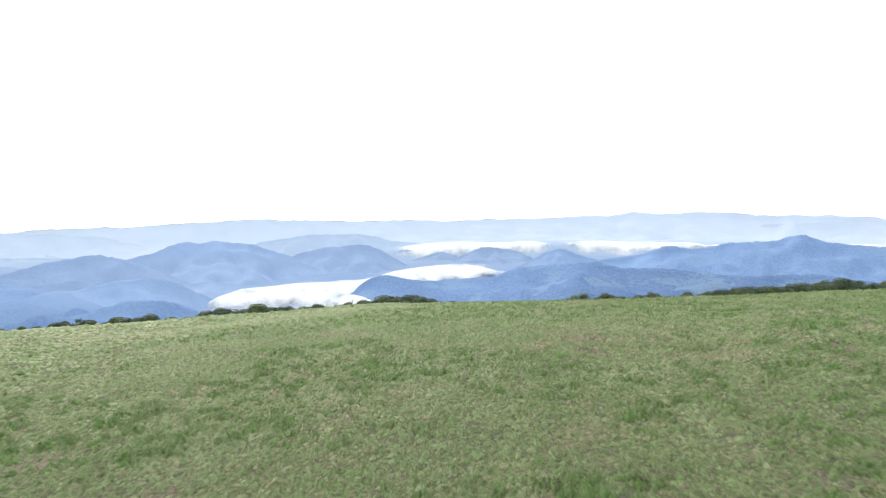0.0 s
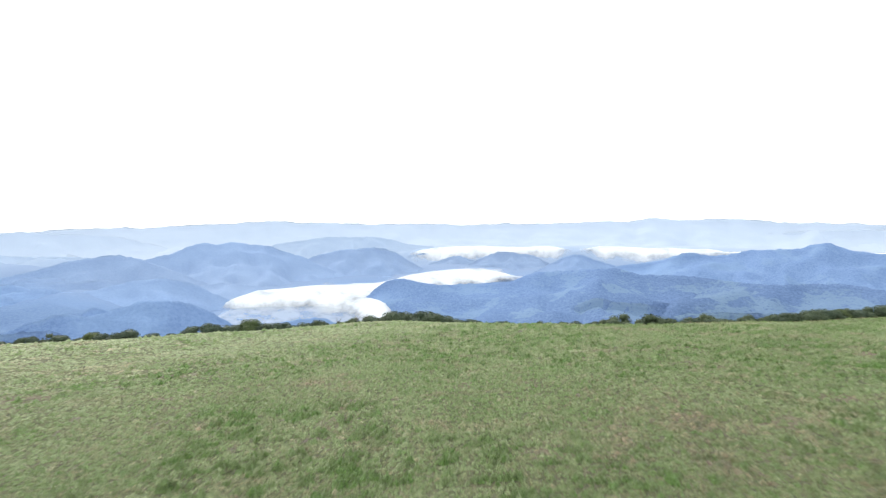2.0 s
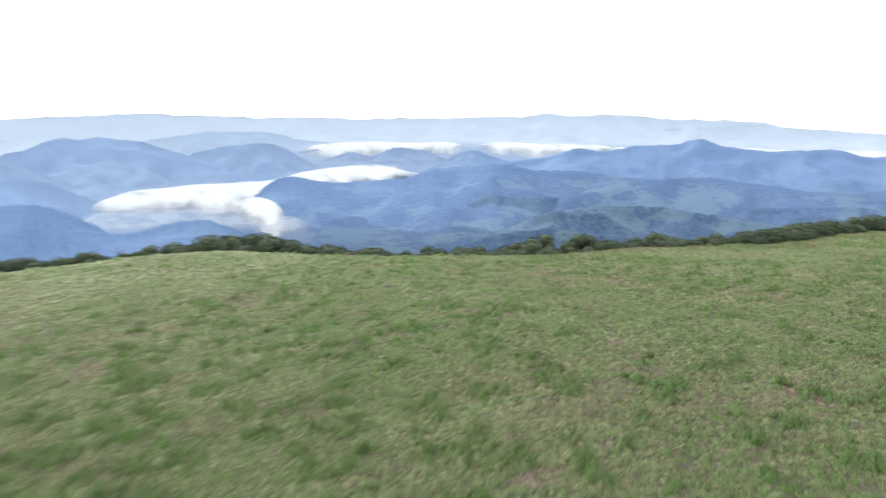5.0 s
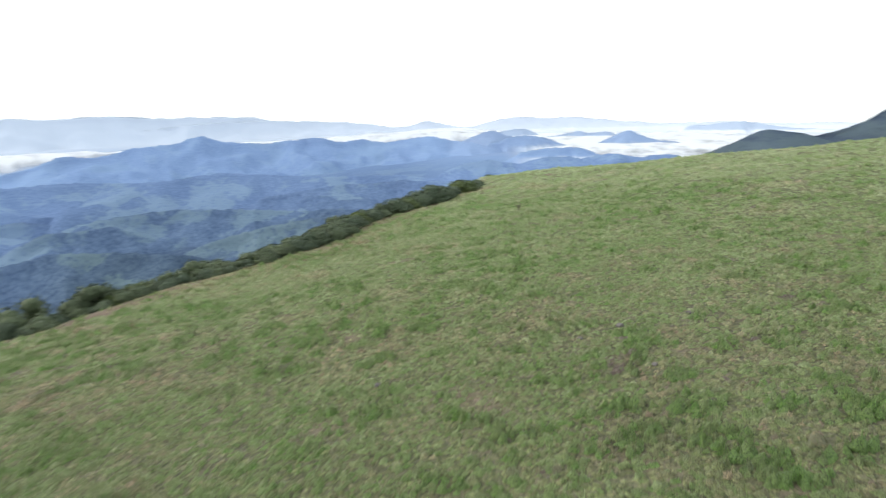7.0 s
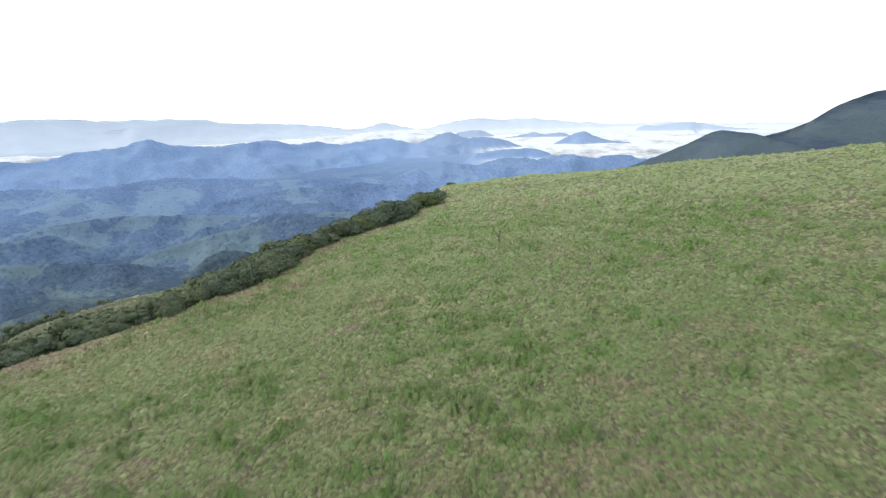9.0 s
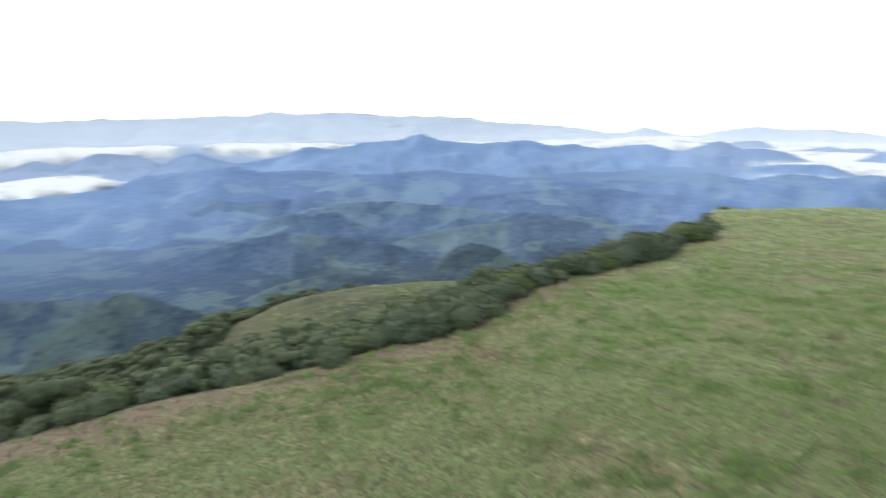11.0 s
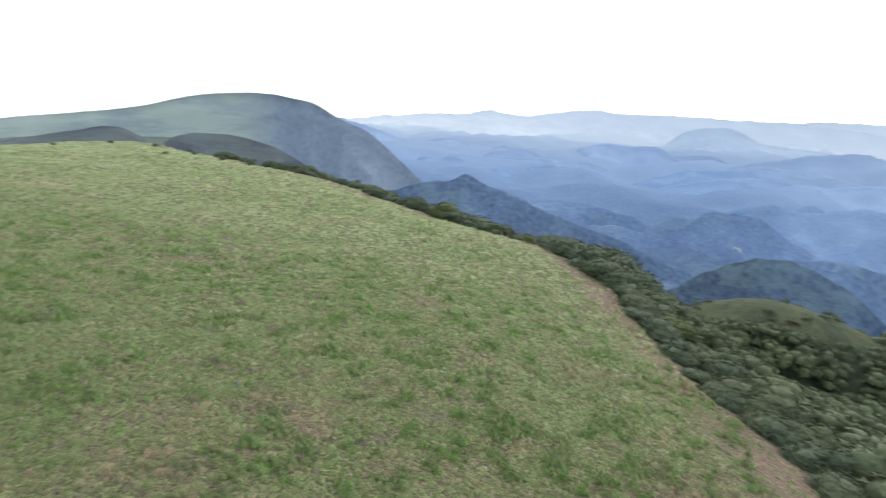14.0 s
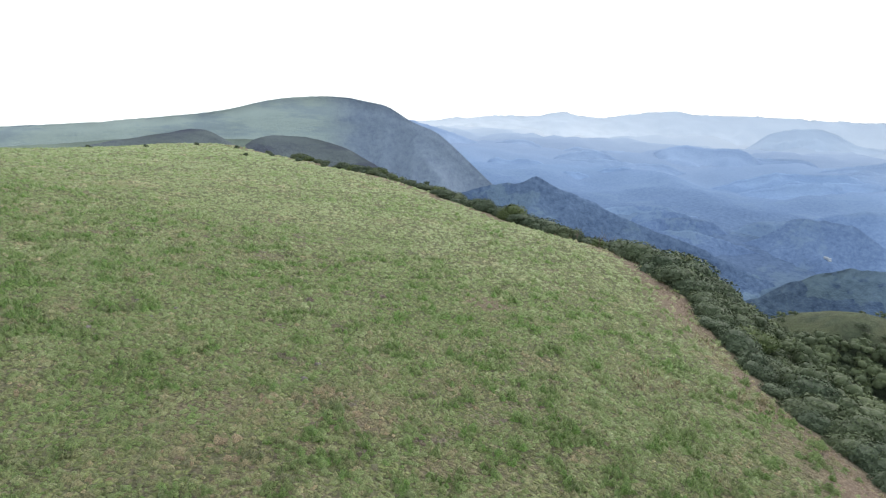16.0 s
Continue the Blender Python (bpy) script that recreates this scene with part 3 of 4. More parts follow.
# ---------------------------------------------------------------- hills
# kind, distance from the plateau, run of the near slope, tone, then bearing in degrees and height of the crest
HILLS = [
    ("far_range", 4760, 500, "woods", [(-46, -252), (-42, -169), (-38, -111), (-25, -78), (-18, -50), (-10, -78), (-3, -86), (5, -82), (12.8, -69), (17.8, -40), (21.7, -59), (24.8, -40), (28, -69), (36, -78), (40, -144), (44, -252)]),
    ("hill", 3700, 200, "woods", [(-6.2, -281), (-4, -242), (-2.6, -288)]),
    ("hill", 3500, 200, "woods", [(-3.2, -291), (-0.8, -248), (1.6, -291)]),
    ("hill", 3400, 250, "woods", [(0.6, -283), (2, -247), (3.5, -215), (5, -229), (6.7, -241), (8.5, -294)]),
    ("hill", 3100, 300, "woods", [(7.4, -291), (9.4, -231), (10.9, -209), (13.1, -252), (15.5, -285)]),
    ("hill", 2700, 500, "woods", [(-40, -277), (-37, -268), (-33, -282), (-28, -301), (-24, -344)]),
    ("hill", 2000, 500, "woods", [(-39, -320), (-36, -295), (-31, -277), (-27, -298), (-22, -341)]),
    ("hill", 1450, 450, "woods", [(-32.5, -338), (-30.5, -311), (-27.8, -274), (-25.6, -259), (-21.6, -280), (-18.2, -261), (-15.4, -258), (-12.6, -284), (-10.6, -319), (-8.5, -348)]),
    ("hill", 1000, 420, "woods", [(-47, -309), (-42.5, -272), (-37, -232), (-33, -216), (-30, -219), (-25.9, -236), (-20.3, -269), (-16, -313)]),
    ("hill", 830, 260, "woods", [(-19, -281), (-13.9, -239), (-8.5, -215), (-3, -229), (1.5, -239), (6, -255), (11, -282)]),
    ("hill", 720, 170, "woods", [(-3, -245), (0.5, -218), (3.5, -204), (6.5, -215), (10.5, -243)]),
    ("hill", 2000, 1150, "woods", [(-10.5, -291), (-8.8, -241), (-7, -223), (-5, -238), (-2, -252), (1.4, -245), (4.6, -231), (6.2, -204), (10.5, -194), (14.1, -181), (16.5, -206), (20, -203), (26, -220), (33, -213), (40, -234), (48, -245), (56, -270)]),
    ("hill", 3000, 900, "woods", [(14.5, -265), (17.1, -244), (18.6, -229), (20.7, -186), (23.4, -204), (26, -171), (29.5, -162), (31.4, -127), (33.2, -163), (37, -183), (41.8, -159), (43.9, -191), (45.5, -176), (48.1, -201), (52.3, -174), (54.5, -202), (56.6, -213), (59.3, -252), (62, -281)]),
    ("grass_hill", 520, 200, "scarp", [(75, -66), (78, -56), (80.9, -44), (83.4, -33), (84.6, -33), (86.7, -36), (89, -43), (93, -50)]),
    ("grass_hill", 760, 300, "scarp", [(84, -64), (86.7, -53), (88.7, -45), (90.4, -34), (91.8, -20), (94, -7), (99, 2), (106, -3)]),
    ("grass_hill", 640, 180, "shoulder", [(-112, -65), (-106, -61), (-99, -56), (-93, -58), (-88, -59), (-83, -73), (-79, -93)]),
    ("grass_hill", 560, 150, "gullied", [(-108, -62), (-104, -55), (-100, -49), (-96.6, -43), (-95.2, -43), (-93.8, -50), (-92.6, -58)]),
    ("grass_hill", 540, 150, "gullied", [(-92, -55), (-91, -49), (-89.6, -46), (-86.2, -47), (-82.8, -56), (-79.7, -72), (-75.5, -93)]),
    ("hill", 2500, 450, "woods", [(-30, -319), (-27, -283), (-23.5, -270), (-20.5, -292), (-17, -319)]),
    ("hill", 1650, 350, "woods", [(-47, -336), (-43, -300), (-39, -282), (-35, -303), (-31, -342)]),
    ("hill", 1450, 380, "woods", [(-63, -282), (-57, -256), (-53, -246), (-49, -269), (-45, -306)]),
    ("hill", 1150, 300, "woods", [(8, -281), (13, -252), (18, -237), (24, -252), (30, -277)]),
    ("hill", 1500, 420, "woods", [(16, -278), (22, -243), (28, -233), (34, -249), (42, -273)]),
    ("hill", 1250, 350, "woods", [(30, -278), (36, -251), (43, -232), (50, -241), (58, -269)]),
    ("hill", 1750, 450, "woods", [(36, -261), (43, -240), (50, -233), (57, -246), (64, -274)]),
    ("hill", 900, 260, "woods", [(12, -299), (17, -268), (22, -254), (28, -263), (35, -266), (42, -287)]),
    ("hill", 1250, 300, "woods", [(-58, -282), (-54, -264), (-50, -255), (-46, -273), (-43, -296)]),
    ("hill", 1750, 350, "woods", [(-40, -318), (-37, -293), (-34, -283), (-31, -299), (-27, -331)]),
    ("hill", 2250, 350, "woods", [(-33, -319), (-30, -287), (-27, -275), (-25, -291), (-22, -319)]),
    ("far_range", 4600, 500, "woods", [(-78, -235), (-73.8, -217), (-70.7, -178), (-67.7, -164), (-66.4, -176), (-64.3, -144), (-63.0, -127), (-61.7, -147), (-59.6, -160), (-57.1, -118), (-53.7, -85), (-52.7, -89), (-51.3, -115), (-50.4, -100), (-48.1, -102), (-43.7, -102), (-39.6, -105), (-35.3, -112), (-31, -150), (-27, -230)]),
    ("far_range", 4700, 300, "woods", [(24, -190), (30, -118), (38, -112), (44, -140), (50.0, -204), (52.2, -154), (53.8, -189), (55.9, -213), (58.1, -175), (60.8, -143), (63.4, -163), (66.1, -156), (68.7, -183), (71.7, -197), (74.7, -211), (82, -215), (92, -220)]),
    ("hill", 4150, 450, "woods", [(-47.6, -310), (-46.4, -241), (-45.6, -186), (-44.0, -155), (-41.9, -145), (-40.6, -178), (-39.3, -229), (-37.4, -240), (-34.9, -245), (-32, -268)]),
    ("hill", 2900, 700, "woods", [(-57.6, -310), (-55.2, -264), (-53.8, -225), (-51.9, -201), (-49.9, -212), (-47.4, -203), (-45.7, -253), (-44.3, -283), (-41.6, -300)]),
    ("hill", 2100, 700, "woods", [(-50.3, -310), (-47.5, -291), (-44.9, -259), (-43.2, -242), (-41.2, -230), (-39.5, -240), (-37.4, -265), (-35.0, -286), (-33.9, -297)]),
    ("hill", 2950, 700, "woods", [(-82, -120), (-79, -128), (-75.9, -158), (-72.7, -206), (-69.5, -262), (-66, -300)]),
    ("hill", 700, 250, "woods", [(-47, -235), (-44.1, -209), (-42.1, -188), (-39.7, -171), (-37.7, -161), (-35.4, -158), (-32.9, -165), (-30, -185), (-26, -225)]),
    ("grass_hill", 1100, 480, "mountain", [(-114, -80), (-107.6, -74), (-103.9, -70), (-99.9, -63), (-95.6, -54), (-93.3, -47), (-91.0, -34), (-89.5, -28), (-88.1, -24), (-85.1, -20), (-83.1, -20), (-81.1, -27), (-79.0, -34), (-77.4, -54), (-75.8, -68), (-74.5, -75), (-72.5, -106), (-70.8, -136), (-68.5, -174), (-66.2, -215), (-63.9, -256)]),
    ("hill", 1040, 420, "woods", [(-76, -200), (-72, -178), (-69.2, -160), (-67.5, -155), (-65.8, -154), (-65.1, -139), (-64.2, -144), (-62.6, -161), (-59.2, -181), (-55.9, -206), (-53.8, -218), (-49.6, -238), (-47.1, -256), (-44.1, -272), (-42.2, -285)]),
    ("hill", 4200, 250, "woods", [(73.3, -280), (74.3, -262), (75.3, -249), (76.2, -195), (76.9, -207), (78.1, -197), (80.0, -182), (81.3, -194), (83.1, -220), (88, -240)]),
    ("hill", 3100, 250, "woods", [(68.0, -245), (69.5, -201), (71.1, -169), (72.1, -198), (73.4, -222), (75.4, -234), (77.8, -257)]),
    ("hill", 3700, 220, "woods", [(62.9, -240), (65.1, -223), (66.6, -202), (67.4, -223), (69.0, -209), (69.8, -226), (70.8, -255)]),
    ("hill", 3300, 220, "woods", [(55.9, -215), (57.5, -181), (58.4, -167), (59.7, -200), (61.3, -224)]),
    ("hill", 3000, 220, "woods", [(58.3, -214), (60.8, -184), (62.4, -186), (64.0, -208), (65.1, -229)]),
    ("hill", 3900, 180, "woods", [(58.9, -212), (61.0, -188), (62.1, -212)]),
    ("hill", 2450, 350, "woods", [(59.4, -260), (61.3, -216), (63.5, -204), (66.7, -203), (67.5, -213), (69.1, -246)]),
    ("hill", 1900, 700, "woods", [(51.9, -262), (54.2, -219), (55.8, -203), (58.0, -192), (60.8, -208), (63.5, -186), (65.7, -186), (66.8, -196), (68.9, -181), (69.9, -178), (72.0, -192), (73.5, -182), (75.6, -183), (76.3, -195), (78.0, -188), (79.2, -201), (83, -220)]),
    ("hill", 3100, 800, "woods", [(-31.3, -237), (-29.3, -208), (-27.2, -185), (-25.9, -150), (-24.6, -135), (-23.5, -149), (-22.4, -133), (-21.0, -146), (-19.0, -157), (-17.6, -190), (-15.9, -218), (-13.5, -283)]),
    ("hill", 3300, 500, "woods", [(-16.4, -284), (-14.9, -232), (-12.4, -199), (-10.3, -193), (-8.8, -183), (-7.5, -201), (-6.2, -237), (-4.8, -292)]),
    ("hill", 4200, 400, "woods", [(-18.3, -205), (-15.8, -182), (-13.3, -159), (-10.3, -161), (-9.3, -157), (-7.2, -178), (-5.6, -215), (-2.9, -237), (-0.8, -266)]),
    ("hill", 850, 260, "woods", [(30.7, -279), (32.6, -238), (34.0, -212), (36.0, -199), (37.9, -201), (39.9, -217), (43, -250)]),
    ("hill", 2600, 500, "woods", [(-41, -235), (-37.0, -191), (-34.9, -169), (-32.0, -152), (-30.1, -174), (-27.4, -226)]),
    ("hill", 2150, 600, "woods", [(-41, -235), (-37.3, -226), (-35.3, -245), (-33.1, -230), (-31.1, -217), (-28.7, -212), (-26.2, -232), (-24.2, -276)]),
    ("hill", 1500, 450, "woods", [(-41, -240), (-37.5, -212), (-35.5, -224), (-33.3, -215), (-31.3, -200), (-29.3, -200), (-26.8, -214), (-24.3, -257), (-22.5, -290)]),
]


def build_hill(index, name, distance, run, tone, crest):
    foot = VALLEY - 45
    low = min(c[1] for c in crest)
    if distance < 650:
        foot = low - 45
    taper = min(7.0, math.degrees(2.2 * (low - foot) / distance))
    bearing = [crest[0][0] - taper] + [c[0] for c in crest] + [crest[-1][0] + taper]
    height = [foot] + [c[1] for c in crest] + [foot]
    long = radians(bearing[-1] - bearing[0]) * distance
    columns = int(np.clip(long / (distance * 0.005), 36, 170))
    b = np.linspace(bearing[0], bearing[-1], columns)
    wide = (bearing[-1] - bearing[0]) / columns * 1.2
    h = sum(np.interp(b + s * wide, bearing, height) for s in (-1, 0, 1)) / 3
    if name == "far_range":
        h = h + 14 * fractal(b * 0.45 + index, b * 0 + index, 400 + index, 4)
    across = np.concatenate([-np.linspace(1, 0, 6)[:-1] ** 1.5, np.linspace(0, 1, 30) ** 1.25])
    B, V = np.meshgrid(b, across, indexing="ij")
    Hh = np.repeat(h[:, None], len(across), 1)
    back = min(run, 0.6 * (4900 - distance)) if distance > 4000 else run * 0.7
    lens = np.sqrt(np.clip((Hh - foot) / (max(height) - foot), 0, 1))
    ends = np.clip(np.minimum(B - b[0], b[-1] - B) / (0.3 * (b[-1] - b[0])), 0, 1)
    D = distance - np.where(V > 0, V * run * (0.12 + 0.88 * lens * np.sqrt(ends)), V * back)
    D = D + 0.05 * run * np.repeat(fractal(b * distance / 9000, b * 0 + index, index, 3)[:, None], len(across), 1)
    x, y = 35 + D * np.sin(np.radians(B)), 80 + D * np.cos(np.radians(B))
    u = np.abs(V)
    fall = 1 - u ** 0.9 * (1.25 - 0.25 * u)
    size = np.clip(Hh - foot, 0.5, None)
    ridge = 1 - np.abs(fractal(x / (run * 0.42) + index, y / (run * 0.42), 100 + index, 4))
    carve = np.sin(np.pi * np.clip(u, 0, 1) ** 0.7) ** 0.8
    z = foot + size * fall
    carve = carve * (1 - 0.6 * float(step(3600, 4600, distance)))
    spurs = 1 - np.abs(fractal(B * distance / (run * 14) + 2.1 * index, u * 1.3 + index, 500 + index, 3))
    z = z - carve * size * 0.4 * (1 - ridge) - carve * size * 0.36 * (1 - spurs) + carve * size * 0.2 * fractal(x / 90, y / 90, 200 + index, 3)
    rocky = -np.abs(fractal(x / 38, y / 38, 600 + index, 3)) * (18 if distance > 900 else 15) * step(0.02, 0.25, u) if name == "grass_hill" else 0
    trees = np.clip(2.2 * fractal(x / 9, y / 9, 300 + index, 2), -1.2, 3) * (1 + min(distance, 3000) * 0.0006)
    z = z + (0.3 * trees if name == "grass_hill" else trees) + rocky
    me = array_mesh(name, np.stack([x, y, z], -1).reshape(-1, 3), grid_faces(columns, len(across)), GRASSY[tone] if tone in GRASSY else WOODS, {"haze_share": haze_share(x, y, z)}, True)
    # the blue of the far hills is haze put into their colour
    words = {"far_range": "mountain range on the horizon with pale blue haze painted in", "grass_hill": "grass-covered mountain shoulder with dark gullies",
             "hill": "wooded hill with blue morning haze painted in"}
    if distance < 1600:
        words["hill"] = "forested valley hill with pasture clearings"
    if distance > 3000:
        words["hill"] = "hill behind valley mist with faint blue haze painted in"
    return tagged(new(name, me), words[name], "mountain range" if name == "far_range" else "hill", group="hills round the valley")


rng_hills = np.random.default_rng(23)
for _ in range(46):
    west = rng_hills.random() < 0.62
    middle = rng_hills.uniform(-72, -17) if west else rng_hills.uniform(14, 62)
    away = rng_hills.uniform(1250, 3300) if west else rng_hills.uniform(950, 1750)
    top, half = VALLEY + rng_hills.uniform(28, 80) * (1 if west else 0.8), rng_hills.uniform(2.5, 6.0)
    if top > -3 - away * 0.075 or (west and middle > -31 and away > 1500):
        continue
    line = [(middle + half * k, round(top - (34 if abs(k) == 1 else 0) + rng_hills.uniform(-8, 8))) for k in (-1, -0.5, 0, 0.5, 1)]
    HILLS.append(("hill", round(away), round(away * 0.2), "woods", line))
for _ in range(12):
    middle, away = rng_hills.uniform(-74, -34), rng_hills.uniform(1700, 4300)
    top, half = min(VALLEY + rng_hills.uniform(30, 75), -30 - away * 0.07), rng_hills.uniform(3.0, 7.0)
    line = [(middle + half * k, round(top - (46 if abs(k) == 1 else 0) + rng_hills.uniform(-14, 10))) for k in (-1, -0.6, -0.2, 0.2, 0.6, 1)]
    HILLS.append(("hill", round(away), round(away * 0.17), "woods", line))
for number, hill in enumerate(HILLS):
    build_hill(number, *hill)

# ---------------------------------------------------------------- fog
# bearing, nearest and farthest distance of each station along a bank; the level of its top, 0 where it hugs the ground
FOGS = [
    ("fog_bank", -287, [(-26, 2060, 2180), (-23, 1990, 2330), (-20, 1930, 2500), (-17.6, 1890, 2600), (-14.5, 1830, 2720), (-12, 1640, 2780), (-10.6, 1450, 2830), (-9, 1290, 2880), (-8.3, 1300, 2930), (-7.6, 1560, 3000), (-6.8, 1950, 3050), (-4, 2250, 3250), (0, 2380, 3420), (4, 2500, 3350), (7, 2750, 3100)]),
    ("fog_bank", 0, [(-6, 3600, 3900), (-2, 3550, 4250), (2, 3520, 4350), (6, 3520, 4350), (9, 3550, 4250), (11, 3650, 4000)]),
    ("fog_bank", 0, [(10.5, 3650, 4000), (13, 3560, 4300), (17, 3540, 4350), (21, 3560, 4300), (25, 3650, 4100)]),
    ("fog_bank", -236, [(20, 3700, 4100), (26, 3600, 4300), (33, 3550, 4400), (42, 3450, 4500), (50, 3450, 4600), (56, 3400, 4700), (60, 3100, 4750), (63, 2600, 4780), (66, 2300, 4780), (72, 2150, 4780), (77, 2200, 4750), (82, 2400, 4600), (88, 2800, 4300)]),
    ("mist", 0, [(-27, 1650, 2000), (-22, 1580, 2150), (-16, 1500, 2250), (-11, 1420, 2300), (-7, 1250, 2200), (-4.5, 1300, 1800)]),
    ("mist", 0, [(-34, 1120, 1200), (-31, 1080, 1330), (-28, 1080, 1330), (-25.5, 1130, 1250)]),
]


def build_fog(name, level, stations):
    b0 = [s[0] for s in stations]
    b = np.linspace(b0[0], b0[-1], 90)
    lo, hi = (sum(np.interp(b + q, b0, [s[k] for s in stations]) for q in (-1.2, -0.6, 0, 0.6, 1.2)) / 5 for k in (1, 2))
    v = np.linspace(0, 1, 40)
    B, V = np.meshgrid(b, v, indexing="ij")
    D = lo[:, None] + (hi - lo)[:, None] * V
    x, y = 35 + D * np.sin(np.radians(B)), 80 + D * np.cos(np.radians(B))
    U = np.repeat(np.linspace(0, 1, 90)[:, None], 40, 1)
    body = np.minimum(1, np.minimum(2.6 * V, 2.0 * (1 - V))) * np.minimum(1, 6 * np.minimum(U, 1 - U))
    land = ground_z(x, y)
    lift = step(0.22, 0.8, body)
    if level == 0:
        top = land + 3 + (9 if name == "mist" else 15) * lift
    else:
        top = land + 4 + (np.maximum(level, land + 8) - land - 4) * lift + 6 * lift * fractal(x / 160, y / 160, 71, 4)
    verts = np.stack([x, y, top], -1).reshape(-1, 3)
    me = array_mesh(name, verts, grid_faces(90, 40), FOG if name == "fog_bank" else MIST, {"body": np.minimum(1.55 * body, 1).ravel(), "along": np.radians(B).ravel() * 22, "across": np.log(D).ravel() * 9}, True)
    ob = tagged(new(name, me), "white morning fog lying in the valley" if name == "fog_bank" else "thin grey-white mist between wooded hills", "fog", group="fog banks in the valley", kind="stuff")
    return ob


for bank in FOGS:
    build_fog(*bank)


# ---------------------------------------------------------------- plants
def tube(points, radii, sides=5):
    """A tapered stem along points: corners and four-cornered faces."""
    verts, faces = [], []
    for (x, y, z), r in zip(points, radii):
        for k in range(sides):
            a = 2 * math.pi * k / sides
            verts.append((x + r * math.cos(a), y + r * math.sin(a), z))
    for i in range(len(points) - 1):
        for k in range(sides):
            faces.append((i * sides + k, i * sides + (k + 1) % sides, (i + 1) * sides + (k + 1) % sides, (i + 1) * sides + k))
    return np.array(verts), np.array(faces)


def cushion(centre, radius, rings=4, sides=6):
    """The dense inside of one lobe of a crown: a closed body, in triangles."""
    lat = np.linspace(-np.pi / 2, np.pi / 2, rings + 1)
    lon = np.linspace(0, 2 * np.pi, sides + 1)[:-1]
    la, lo = np.meshgrid(lat, lon, indexing="ij")
    wob = 1 + (0.16 * np.sin(3 * lo + centre[0] * 5) + 0.12 * np.sin(2 * lo + 5 * la + centre[1] * 7)) * np.cos(la)
    v = np.stack([np.cos(la) * np.cos(lo) * wob, np.cos(la) * np.sin(lo) * wob, np.sin(la)], -1).reshape(-1, 3)
    k = np.arange(sides, rings * sides)
    i, j = k // sides, k % sides
    a, b = i * sides + j, i * sides + (j + 1) % sides
    f = np.concatenate([np.stack([a, b, a + sides], 1), np.stack([b, b + sides, a + sides], 1)])
    return np.asarray(centre) + v * np.asarray(radius), f


def leaves_on(rng, centres, radii, count, size):
    """Leaf sprays over the lobes of a crown: corners, faces and a hue for each corner."""
    wanted, count = count, count * 3
    pick = rng.integers(0, len(centres), count)
    n = rng.normal(size=(count, 3))
    n[:, 2] = np.abs(n[:, 2]) * 1.1 - 0.35
    n /= np.linalg.norm(n, axis=1)[:, None]
    p = centres[pick] + n * radii[pick] * rng.uniform(0.88, 1.12, (count, 1))
    inside = np.zeros(count, bool)
    for k, (c, r) in enumerate(zip(centres, radii)):
        inside |= (np.linalg.norm((p - c) / r, axis=1) < 0.86) & (pick != k)
    kept = np.flatnonzero(~inside)[:wanted]
    pick, n, p, count = pick[kept], n[kept], p[kept], len(kept)
    out = n + rng.normal(scale=0.4, size=(count, 3))
    out /= np.linalg.norm(out, axis=1)[:, None]
    u = np.cross(out, rng.normal(size=(count, 3)))
    u /= np.linalg.norm(u, axis=1)[:, None]
    v = np.cross(out, u)
    s = size * rng.uniform(0.6, 1.35, (count, 1))
    verts = np.stack([p - u * s, p + u * s * 0.4 - v * s * 0.7, p + u * s * 0.6 + v * s * 0.7], 1).reshape(-1, 3)
    hue = np.clip(rng.normal(0.5, 0.15, count) + (rng.random(len(centres))[pick] - 0.5) * 0.4, 0, 1)
    return verts, np.arange(count * 3).reshape(-1, 3), np.repeat(hue, 3)


def joined(pieces):
    verts, faces, start = [], [], 0
    for v, f in pieces:
        verts.append(v)
        faces.append(f + start)
        start += len(v)
    return np.concatenate(verts), np.concatenate(faces)


def crown_arrays(rng, wide, tall, lobes, sprays, size, rings=4, sides=6, lobe=0.3, out=0.33):
    """A rounded, uneven crown of several lobes that stands on the ground plane."""
    angle = rng.uniform(0, 2 * np.pi, lobes)
    widest = wide * out
    out = np.sqrt(rng.uniform(0.05, 1, lobes)) * widest
    r = rng.uniform(0.8, 1.2, lobes) * lobe * wide
    rad = np.stack([r, r, r * 0.8 * tall / wide * 1.35], 1)
    top = tall * rng.uniform(0.62, 1.0, lobes) * (1 - 0.3 * (out / widest) ** 2)
    c = np.stack([out * np.cos(angle), out * np.sin(angle), np.maximum(top - rad[:, 2], 0.25 * tall)], 1)
    lv, lf, hue = leaves_on(rng, c, rad, sprays, size)
    cores = [cushion(c[k], rad[k] * 0.8, rings, sides) for k in range(lobes)]
    v, f = joined(cores + [(lv, lf)])
    # cores take a darker hue that imitates shade between the leaf sprays
    return v, f, np.concatenate([np.full(len(v) - len(lv), 0.32), hue])


